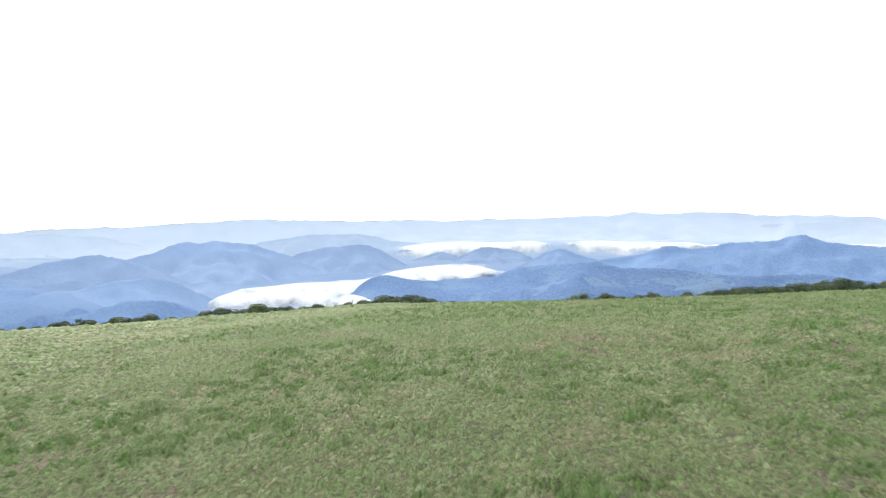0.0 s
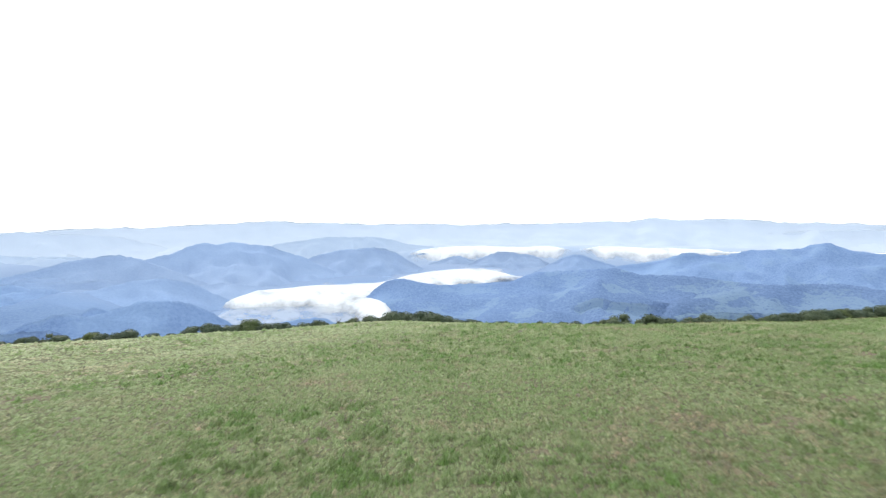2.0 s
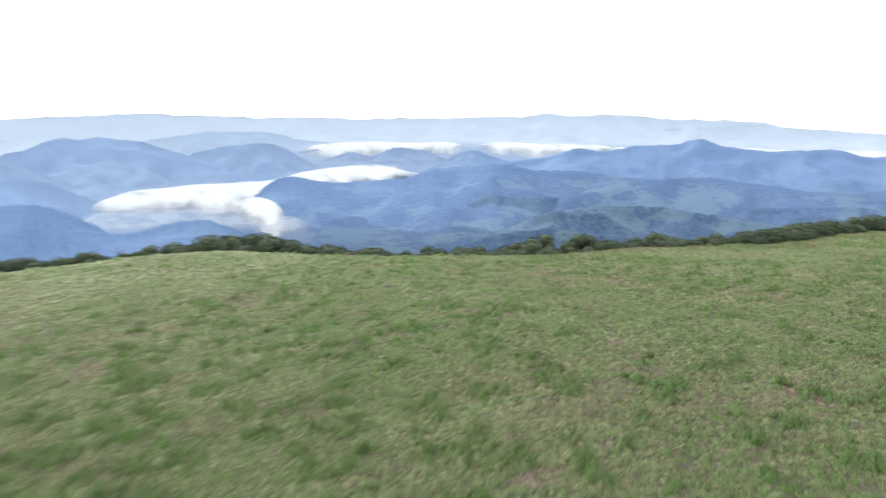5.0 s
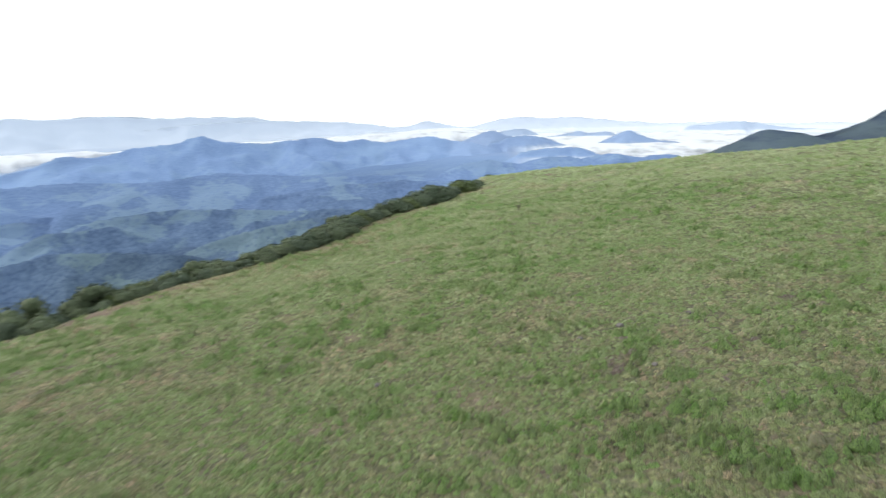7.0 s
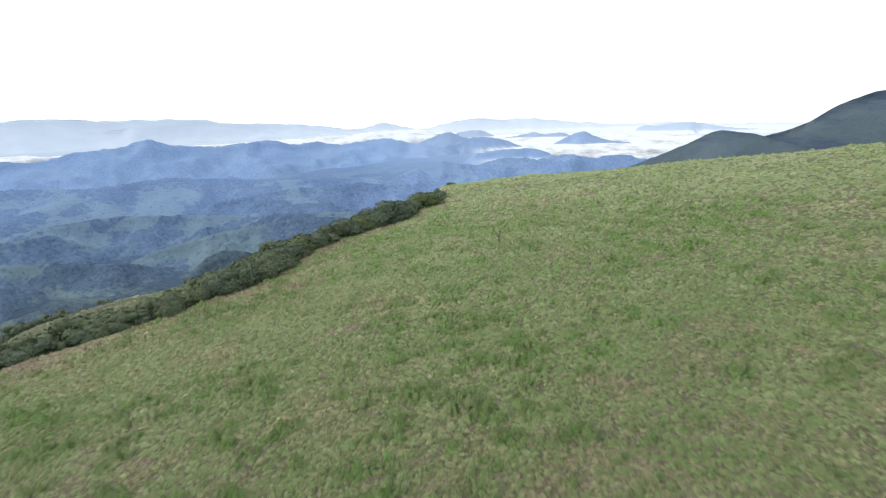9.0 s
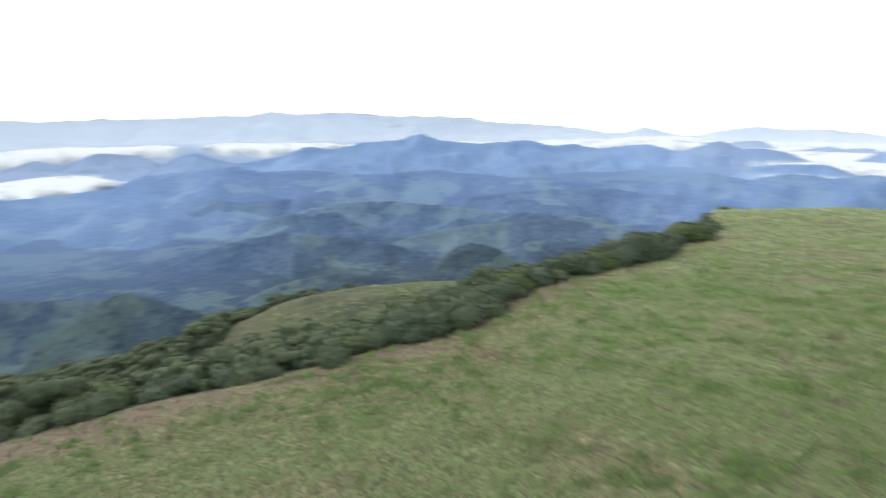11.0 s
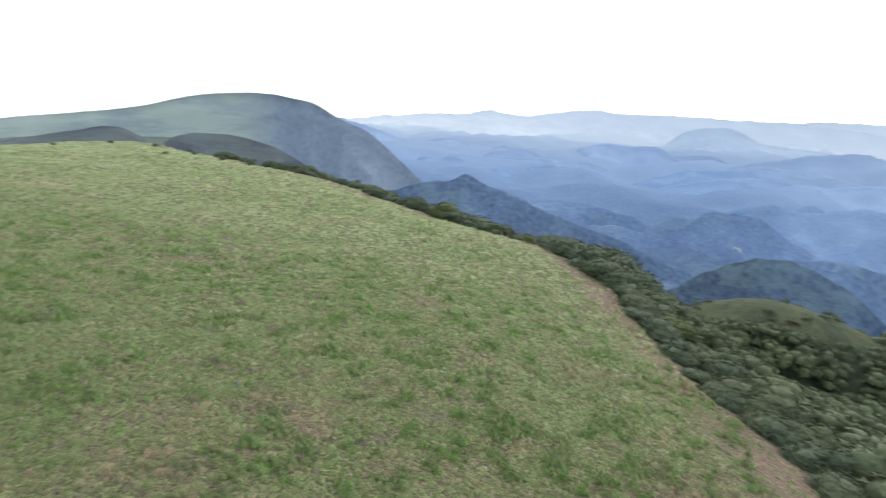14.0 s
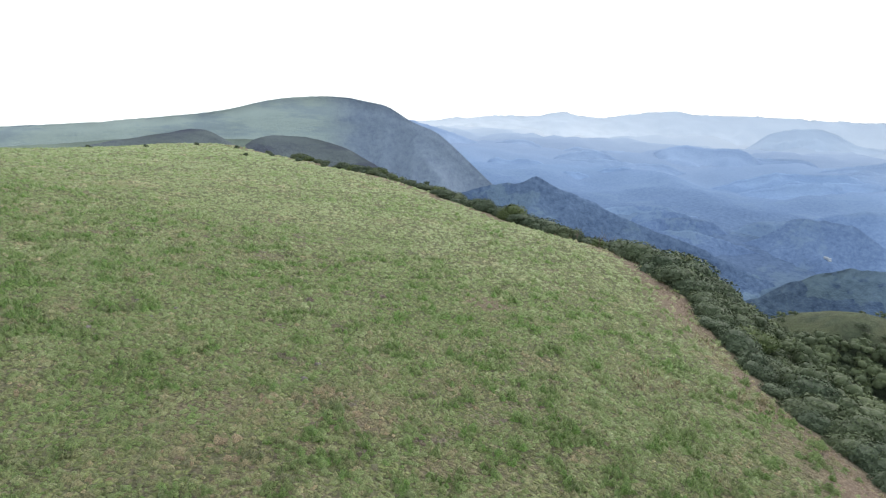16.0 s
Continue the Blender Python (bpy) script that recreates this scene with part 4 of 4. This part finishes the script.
def make_shrub(rng, leaves, label):
    """A thing with its foot at the origin: stems and a leafy crown, about 2.6 m wide and 1.9 m tall."""
    shrub = tagged(new("shrub"), label, "shrub", group="shrubs along the plateau edge")
    for k in range(3):
        a = rng.uniform(0, 2 * np.pi)
        bend = [(0.1 * math.cos(a), 0.1 * math.sin(a), -0.3), (0.2 * math.cos(a), 0.2 * math.sin(a), 0.35),
                (0.5 * math.cos(a), 0.5 * math.sin(a), 0.8), (0.75 * math.cos(a), 0.75 * math.sin(a), 1.2)]
        v, f = tube(bend, (0.07, 0.055, 0.04, 0.02))
        part("stem", array_mesh("stem", v, f, BARK, None, True), shrub, "grey woody stem")
    v, f, hue = crown_arrays(rng, 2.7, 1.9, 10, 1100, 0.095)
    part("crown", array_mesh("crown", v, f, leaves, {"hue": hue}), shrub)
    return shrub


def height_at(x, y):
    return float(ground_z(np.array([x]), np.array([y]))[0])


def plant_shrubs():
    rng = np.random.default_rng(7)
    dark = "dense dark green shrub beside the plateau's grass"
    kinds = [make_shrub(rng, LEAVES, dark) for _ in range(5)] + [make_shrub(rng, LEAVES_LIME, "yellow-green shrub among darker ones at the plateau edge")]
    first = set()
    x = -122.0
    while x < 128:
        near = -45 < x < 80
        for row, (out, odds) in enumerate(((0.9, 1.0), (3.2, 1.0 if near else 0.5))):
            if rng.random() > odds:
                continue
            px = x + rng.uniform(-0.7, 0.7)
            py = float(edge_y(np.array([px]))[0]) + out + rng.uniform(-0.9, 0.9)
            k = 5 if rng.random() < 0.1 else int(rng.integers(0, 5))
            big = rng.uniform(0.55, 1.0) * (1.0 + 0.22 * row) * (0.9 + 0.55 * float(fractal(np.array([px / 9]), np.array([0.5]), 83, 2)[0])) * (1.6 if -40 < px < 4 else 1.25 if px < 4 else 1.0)
            big = max(0.45, big) * (1.55 if 70 < px < 90 else 1.0)
            if 48 < px < 94:
                big, py = max(big, 1.1), py - (1.4 if row == 0 else 0.6)
            m = pose(px, py, height_at(px, py) - 0.05, 0, 0, rng.uniform(0, 360))
            squat = Matrix.Diagonal((big * rng.uniform(0.95, 1.2), big * rng.uniform(0.95, 1.2), big * rng.uniform(0.8, 1.05), 1))
            if k not in first:
                first.add(k)
                kinds[k].matrix_basis = m @ squat
            else:
                copy = copy_thing(kinds[k], m)
                copy.matrix_basis = m @ squat
        x += rng.uniform(1.25, 2.0) if near else rng.uniform(1.6, 2.6)


plant_shrubs()


def plant_slope_woods():
    """The low wood that covers the slope below the edge, too dense to count."""
    rng = np.random.default_rng(11)
    fine_stock = [crown_arrays(rng, 3.2, 2.2, 11, 480, 0.105, 4, 6, 0.19, 0.4) for _ in range(8)]
    coarse_stock = [crown_arrays(rng, 3.3, 2.2, 11, 120, 0.15, 3, 5, 0.17, 0.42) for _ in range(8)]
    pts = []
    for spacing, lo, hi in ((2.3, 3.5, 30), (3.3, 30, 78), (4.6, 78, 150)):
        xs, ds = np.meshgrid(np.arange(-95, 125, spacing), np.arange(lo, hi, spacing), indexing="ij")
        xs = xs.ravel() + rng.uniform(-0.45, 0.45, xs.size) * spacing
        ds = ds.ravel() + rng.uniform(-0.45, 0.45, ds.size) * spacing
        ys = edge_y(xs) + ds * np.sqrt(1 + np.clip((edge_y(xs + 3) - edge_y(xs - 3)) / 6, -1, 1) ** 2)
        turf = pasture_share(xs, ys)
        keep = rng.random(xs.size) > turf * np.where(xs < 0, 0.62, 0.985)
        keep &= (np.abs(np.degrees(np.arctan2(xs - 35, ys - 80))) < 80) & (np.abs(xs) < 60 + ds * 0.9 + 70)
        pts.append(np.stack([xs, ys, np.full(xs.size, spacing)], 1)[keep])
    pts = np.concatenate(pts)
    z = ground_z(pts[:, 0], pts[:, 1])
    verts, faces, hues, start = [], [], [], 0
    open_land = pasture_share(pts[:, 0], pts[:, 1])
    for k, ((x, y, spacing), h) in enumerate(zip(pts, z)):
        v, f, hue = (fine_stock if spacing < 2.5 and -48 < x < 85 else coarse_stock)[int(rng.integers(0, 8))]
        a, size = rng.uniform(0, 2 * np.pi), spacing / 2.4 * (0.5 if open_land[k] > 0.5 else 1.0) * rng.uniform(0.6, 1.5) * (1 + 0.3 * float(smooth_noise(x / 15, y / 15, 93)))
        c, s = math.cos(a) * size, math.sin(a) * size
        tall = size * rng.uniform(0.75, 1.15)
        verts.append(np.stack([x + c * v[:, 0] - s * v[:, 1], y + s * v[:, 0] + c * v[:, 1], h - 0.4 + tall * v[:, 2]], 1))
        faces.append(f + start)
        hues.append(np.clip(hue + rng.normal(0, 0.13) + 0.2 * float(smooth_noise(x / 22, y / 22, 91)), 0, 1))
        start += len(v)
    me = array_mesh("slope_woods", np.concatenate(verts), np.concatenate(faces), LEAVES, {"hue": np.concatenate(hues)}, True)
    tagged(new("slope_woods", me), "dense low dark green wood on the slope below the plateau", "woods", kind="stuff")


plant_slope_woods()


def mounds_at(rng, x, y, z, wide, tall, tone, dry, sides=5):
    """Low rounded cushions of matted grass."""
    n = x.size
    turn = rng.uniform(0, 2 * np.pi, (n, 1)) + np.arange(sides) * 2 * np.pi / sides + rng.normal(0, 0.2, (n, sides))
    r = wide[:, None] * rng.uniform(0.55, 1.6, (n, sides))
    rim = np.stack([x[:, None] + r * np.cos(turn), y[:, None] + r * np.sin(turn), z[:, None] - 0.02 + tall[:, None] * rng.uniform(-0.2, 0.3, (n, sides))], 2)
    tip = np.stack([x + wide * rng.normal(0, 0.22, n), y + wide * rng.normal(0, 0.22, n), z + tall], 1)[:, None]
    k = np.arange(n)[:, None] * (sides + 1)
    faces = np.stack([k + np.arange(sides), k + (np.arange(sides) + 1) % sides, np.repeat(k + sides, sides, 1)], 2).reshape(-1, 3)
    hue = tone[:, None] + np.concatenate([rng.normal(-0.05, 0.09, (n, sides)), rng.normal(0.03, 0.08, (n, 1))], 1)
    return np.concatenate([rim, tip], 1).reshape(-1, 3), faces, np.clip(hue, 0, 1).ravel(), np.repeat(dry, sides + 1)


def blades_at(rng, x, y, z, wide, tall, tone, dry, blades):
    """Thin blades that fan out from each spot."""
    n = x.size * blades
    turn = rng.uniform(0, 2 * np.pi, n)
    px, py, pz, r, h, tone, dry = (np.repeat(q, blades) for q in (x, y, z, wide, tall, tone, dry))
    ca, sa = np.cos(turn), np.sin(turn)
    px, py = px + 0.35 * r * ca, py + 0.35 * r * sa
    w, out, up = r * rng.uniform(0.06, 0.13, n), r * rng.uniform(0.3, 1.1, n), h * rng.uniform(0.7, 1.35, n)
    verts = np.stack([np.stack([px + sa * w, py - ca * w, pz], 1), np.stack([px - sa * w, py + ca * w, pz], 1), np.stack([px + ca * out, py + sa * out, pz + up], 1)], 1)
    return verts.reshape(-1, 3), np.arange(n * 3).reshape(-1, 3), np.repeat(np.clip(tone + rng.normal(0, 0.1, n), 0, 1), 3), np.repeat(dry, 3)


# the stretch of the plateau where the grass is seen from nearest
NEAR_GRASS = [(1, 8), (1, 48), (14, 68), (30, 72), (26, 84), (44, 88)]


def sow_grass():
    """Tufts and short grass over the plateau, dry stalks along the shrubs and coarse tufts on the spurs."""
    rng = np.random.default_rng(3)
    sets = []
    count = 1700000
    x, y = rng.uniform(-175, 150, count), rng.uniform(-14, 136, count)
    gap = np.full(count, 1e9)
    for (ax, ay), (bx, by) in zip(NEAR_GRASS, NEAR_GRASS[1:]):
        u = np.clip(((x - ax) * (bx - ax) + (y - ay) * (by - ay)) / ((bx - ax) ** 2 + (by - ay) ** 2), 0, 1)
        gap = np.minimum(gap, np.hypot(x - ax - u * (bx - ax), y - ay - u * (by - ay)))
    keep = rng.random(count) < np.clip((15 / np.clip(gap, 1, None)) ** 1.7, 0, 1)
    x, y, gap = x[keep], y[keep], gap[keep]
    d = past_edge(x, y)
    keep = (d < -0.1) & (rng.random(x.size) < 0.95 + 0.3 * fractal(x / 6, y / 6, 97, 3)) & (rng.random(x.size) > 0.8 * bare_share(x, y))
    x, y, gap = x[keep], y[keep], gap[keep]
    z = ground_z(x, y)
    lush = step(0.06, 0.36, fractal(x / 0.75, y / 0.75, 101, 2)) * step(-0.6, 0.1, fractal(x / 9, y / 9, 107, 3))
    coarse = 1 + np.clip(gap - 14, 0, 110) / 45
    wide = np.clip(rng.lognormal(-2.35, 0.28, x.size), 0.06, 0.18) * (1 + 0.3 * lush) * coarse
    tall = wide * rng.uniform(0.6, 1.1, x.size) * (1 + 0.9 * lush) / coarse ** 0.7
    spots = step(0.1, 0.5, fractal(x / 1.8, y / 1.8, 47, 4)) * step(-0.4, 0.3, fractal(x / 11, y / 11, 49, 3))
    dry = dry_share(x, y) + 0.75 * spots + 0.8 * worn_share(x, y) * step(-0.2, 0.3, fractal(x / 1.3, y / 1.3, 45, 3))
    dry = np.clip(dry * rng.uniform(0.2, 1.0, x.size) + rng.uniform(0.1, 0.6, x.size) * (rng.random(x.size) < 0.22) * (1 - 0.6 * step(14, 40, gap)), 0, 1) * (1 - 0.8 * lush)
    tone = 0.5 + 0.24 * fractal(x / 5, y / 5, 103, 4) - 0.3 * lush + rng.normal(0, 0.14, x.size) * (1 - 0.55 * step(14, 40, gap))
    # far grass painted paler, standing in for its lit tips at grazing angles
    tone = np.clip(tone + 0.2 * step(18, 45, gap), 0, 1)
    litter = step(0.3, 0.55, fractal(x / 0.8, y / 0.8, 121, 3)) * np.clip(step(-0.1, 0.5, fractal(x / 8, y / 8, 123, 3)) + worn_share(x, y), 0, 1) * (rng.random(x.size) < 0.8) * (gap < 60)
    dry, tone, tall = np.maximum(dry, litter), tone * (1 - 0.85 * litter), tall * (1 - 0.55 * litter)
    sets.append(mounds_at(rng, x, y, z, wide, tall, tone, dry))
    some = (rng.random(x.size) < 0.2 + 0.5 * lush) & (gap < 32)
    sets.append(blades_at(rng, x[some], y[some], z[some], wide[some] * 1.3, tall[some] * 1.1, tone[some] + 0.05, dry[some], 5))
    x = rng.uniform(-60, 112, 26000)
    y = edge_y(x) - rng.uniform(0.1, 1, x.size) ** 1.3 * 16
    some = rng.random(x.size) < np.clip(dry_share(x, y) - 0.35 * bare_share(x, y), 0, 1)
    x, y = x[some], y[some]
    wide = rng.lognormal(-2.1, 0.3, x.size)
    straw = np.where(rng.random(x.size) < 0.15, 0.1, rng.uniform(0.7, 1.0, x.size))
    tone = np.clip(rng.normal(0.6, 0.22, x.size), 0, 1)
    sets.append(blades_at(rng, x, y, ground_z(x, y), wide, wide * rng.uniform(1.1, 1.9, x.size), tone, straw, 8))
    turn, away = rng.uniform(-54, 54, 36000), rng.uniform(80, 215, 36000)
    x, y = 36 + away * np.sin(np.radians(turn)), 82 + away * np.cos(np.radians(turn))
    keep = (pasture_share(x, y) > 0.5) & (rng.random(x.size) < 0.55 + 0.45 * fractal(x / 9, y / 9, 109, 3)) & (x > -10)
    x, y = x[keep], y[keep]
    wide = rng.lognormal(-1.55, 0.4, x.size)
    tone = np.clip(0.02 + 0.3 * fractal(x / 12, y / 12, 113, 4) + rng.normal(0, 0.18, x.size), 0, 1)
    dry = np.clip(np.where(x < 0, 0.2, 0.35) + 0.6 * fractal(x / 15, y / 15, 67, 5) + rng.normal(0, 0.15, x.size), 0, 0.85)
    sets.append(mounds_at(rng, x, y, ground_z(x, y), wide, wide * 0.5, tone, dry))
    verts, faces = joined([(v, f) for v, f, _, _ in sets])
    me = array_mesh("grass", verts, faces, BLADES, {"hue": np.concatenate([q[2] for q in sets]), "dry": np.concatenate([q[3] for q in sets])}, True)
    tagged(new("grass", me), "short tussocky green grass with dry brown patches", "grass", kind="stuff")


sow_grass()


# ---------------------------------------------------------------- stones, dead bushes and farmhouses
def make_stone_material():
    m, n, l, s = material("pale_stone", 0.85)
    f = noise_node(n, l, position(n), 9.0, 5.0, 0.65)
    l.new(ramp(n, l, f, [(0.3, (0.07, 0.06, 0.06)), (0.7, (0.2, 0.18, 0.17))]), s.inputs["Base Color"])
    bumped(n, l, s, f, 0.6, 0.03)
    return m


def plain_material(name, colour, rough=0.85):
    m, n, l, s = material(name, rough)
    f = noise_node(n, l, position(n), 1.5, 4.0, 0.6)
    l.new(ramp(n, l, f, [(0.3, tuple(0.8 * c for c in colour)), (0.7, colour)]), s.inputs["Base Color"])
    return m


STONE = make_stone_material()


def lay_stones():
    """Pale stones that show between the tussocks."""
    rng = np.random.default_rng(19)
    spots = [(10.9, 78.8), (9.6, 79.6), (8.9, 77.9), (12.6, 76.9), (5.4, 80.6), (31.5, 66.9), (29.9, 67.8), (33.4, 64.9), (28.2, 64.6), (24.1, 72.6),
             (26.4, 88.4), (15.2, 85.4), (16.6, 84.8), (21.3, 101.2), (43.5, 100.2), (47.2, 101.6), (38.2, 99.8), (56.0, 106.2)]
    for x, y in spots:
        bm = bmesh.new()
        bmesh.ops.create_icosphere(bm, subdivisions=2, radius=1.0)
        r = rng.uniform(0.06, 0.15)
        for v in bm.verts:
            k = 1 + 0.28 * noise.noise(v.co * 1.7 + Vector((x, y, 0)))
            v.co = Vector((v.co.x * k * r * 1.3, v.co.y * k * r, v.co.z * k * r * 0.6))
        me = bpy.data.meshes.new("stone")
        bm.to_mesh(me)
        bm.free()
        me.materials.append(STONE)
        ob = tagged(new("stone", me), "small pale grey stone lying in the grass", "stone", group="stones on the plateau")
        ob.matrix_basis = pose(x, y, height_at(x, y) + 0.02, 0, 0, rng.uniform(0, 360))


def make_dead_bush(x, y, tall, seed):
    """A leafless grey bush: a short trunk and forked twigs."""
    rng = np.random.default_rng(seed)
    bush = tagged(new("dead_bush"), "leafless grey bush standing in the grass", "bush")
    bush.matrix_basis = pose(x, y, height_at(x, y))
    v, f = tube([(0, 0, -0.1), (0.02, 0, tall * 0.25), (0, 0.03, tall * 0.45)], (0.05, 0.04, 0.03))
    part("trunk", array_mesh("trunk", v, f, BARK, None, True), bush)
    for k in range(9):
        a, lift = rng.uniform(0, 2 * np.pi), rng.uniform(0.25, 0.45) * tall
        e = rng.uniform(0.3, 0.6) * tall
        mid = (math.cos(a) * e * 0.5, math.sin(a) * e * 0.5, lift + tall * 0.25)
        tip = (math.cos(a + 0.4) * e, math.sin(a + 0.4) * e, lift + tall * rng.uniform(0.35, 0.6))
        v, f = tube([(0, 0, lift), mid, tip], (0.022, 0.016, 0.006), 4)
        part("twig", array_mesh("twig", v, f, BARK, None, True), bush)
    return bush


def make_farmhouse(x, y, z, turn, long, wide):
    """A small whitewashed house with a gabled roof, door and windows."""
    house = tagged(new("farmhouse"), "small white farmhouse with a grey gabled roof in the valley", "house", group="farmhouses in the valley")
    house.matrix_basis = pose(x, y, z, 0, 0, turn)
    h, rise = 2.9, 1.5

    def box(name, lo, hi, mat, parent):
        bm = bmesh.new()
        bmesh.ops.create_cube(bm, size=1)
        for q in bm.verts:
            q.co = Vector([lo[i] + (q.co[i] + 0.5) * (hi[i] - lo[i]) for i in range(3)])
        me = bpy.data.meshes.new(name)
        bm.to_mesh(me)
        bm.free()
        me.materials.append(mat)
        return part(name, me, parent)

    walls = box("walls", (-long / 2, -wide / 2, -2), (long / 2, wide / 2, h), LIME, house)
    roof = [(-long / 2 - 0.5, -wide / 2 - 0.5, h), (long / 2 + 0.5, -wide / 2 - 0.5, h), (long / 2 + 0.5, 0, h + rise), (-long / 2 - 0.5, 0, h + rise),
            (-long / 2 - 0.5, wide / 2 + 0.5, h), (long / 2 + 0.5, wide / 2 + 0.5, h)]
    part("roof", array_mesh("roof", roof, [(0, 1, 2, 3), (3, 2, 5, 4), (0, 3, 4, 0), (1, 5, 2, 1), (0, 4, 5, 1)], TIN), house, "grey sheet roof")
    box("door", (-0.6, -wide / 2 - 0.06, 0), (0.6, -wide / 2 + 0.02, 2.2), TIN, walls)
    for k in (-0.3, 0.3):
        box("window", (long * k - 0.7, -wide / 2 - 0.05, 1.2), (long * k + 0.7, -wide / 2 + 0.02, 2.4), TIN, walls)
    return house


# white walls greyed and blued in colour for the haze before them
LIME, TIN = plain_material("hazed_whitewash", (0.36, 0.41, 0.48)), plain_material("sheet_roof", (0.4, 0.44, 0.5), 0.5)
lay_stones()
make_dead_bush(57.0, 85.5, 1.5, 5)
make_dead_bush(-18.6, 117.9, 2.2, 8)
make_dead_bush(-21.7, 116.9, 1.6, 9)
make_dead_bush(-16.8, 118.1, 1.7, 10)
from_above = bpy.context.evaluated_depsgraph_get()
for x, y, turn, long, wide in ((-759.7, 1036.8, 20, 6.5, 4), (-754.0, 1038.0, 65, 5, 3.5), (-749.5, 1035.0, -10, 5, 3.5)):
    _, place, _, _, _, _ = scene.ray_cast(from_above, Vector((x, y, 200)), Vector((0, 0, -1)))
    make_farmhouse(x, y, place.z - 0.2, turn, long, wide)


def plant_lone_shrubs():
    """Low shrubs that stand out on the grassy crest of the plateau."""
    rng = np.random.default_rng(29)
    first = None
    for x, y, size in ((-152, 74, 0.55), (-143, 83, 0.7), (-160, 62, 0.5), (-131, 40, 0.5), (-137, 52, 0.45), (-118, 84, 0.5), (-108, 90, 0.55), (-112, 78, 0.4), (-99, 95, 0.5),
                       (68.8, 219.0, 0.6), (70.2, 219.4, 0.8), (71.7, 220.0, 0.9), (73.3, 219.4, 1), (74.9, 220.1, 0.9), (76.5, 219.3, 1.1), (78.0, 219.2, 1), (79.6, 218.5, 1.05), (81.2, 218.5, 0.9), (82.8, 217.8, 0.8), (84.6, 217.4, 0.6)):
        m = pose(x, y, height_at(x, y) - 0.05, 0, 0, rng.uniform(0, 360)) @ Matrix.Diagonal((size, size, size, 1))
        if first is None:
            first = make_shrub(rng, LEAVES, "low dark shrub standing alone in short grass")
            first["group"] = "lone shrubs on the plateau"
            first.matrix_basis = m
        else:
            copy_thing(first, m).matrix_basis = m


plant_lone_shrubs()
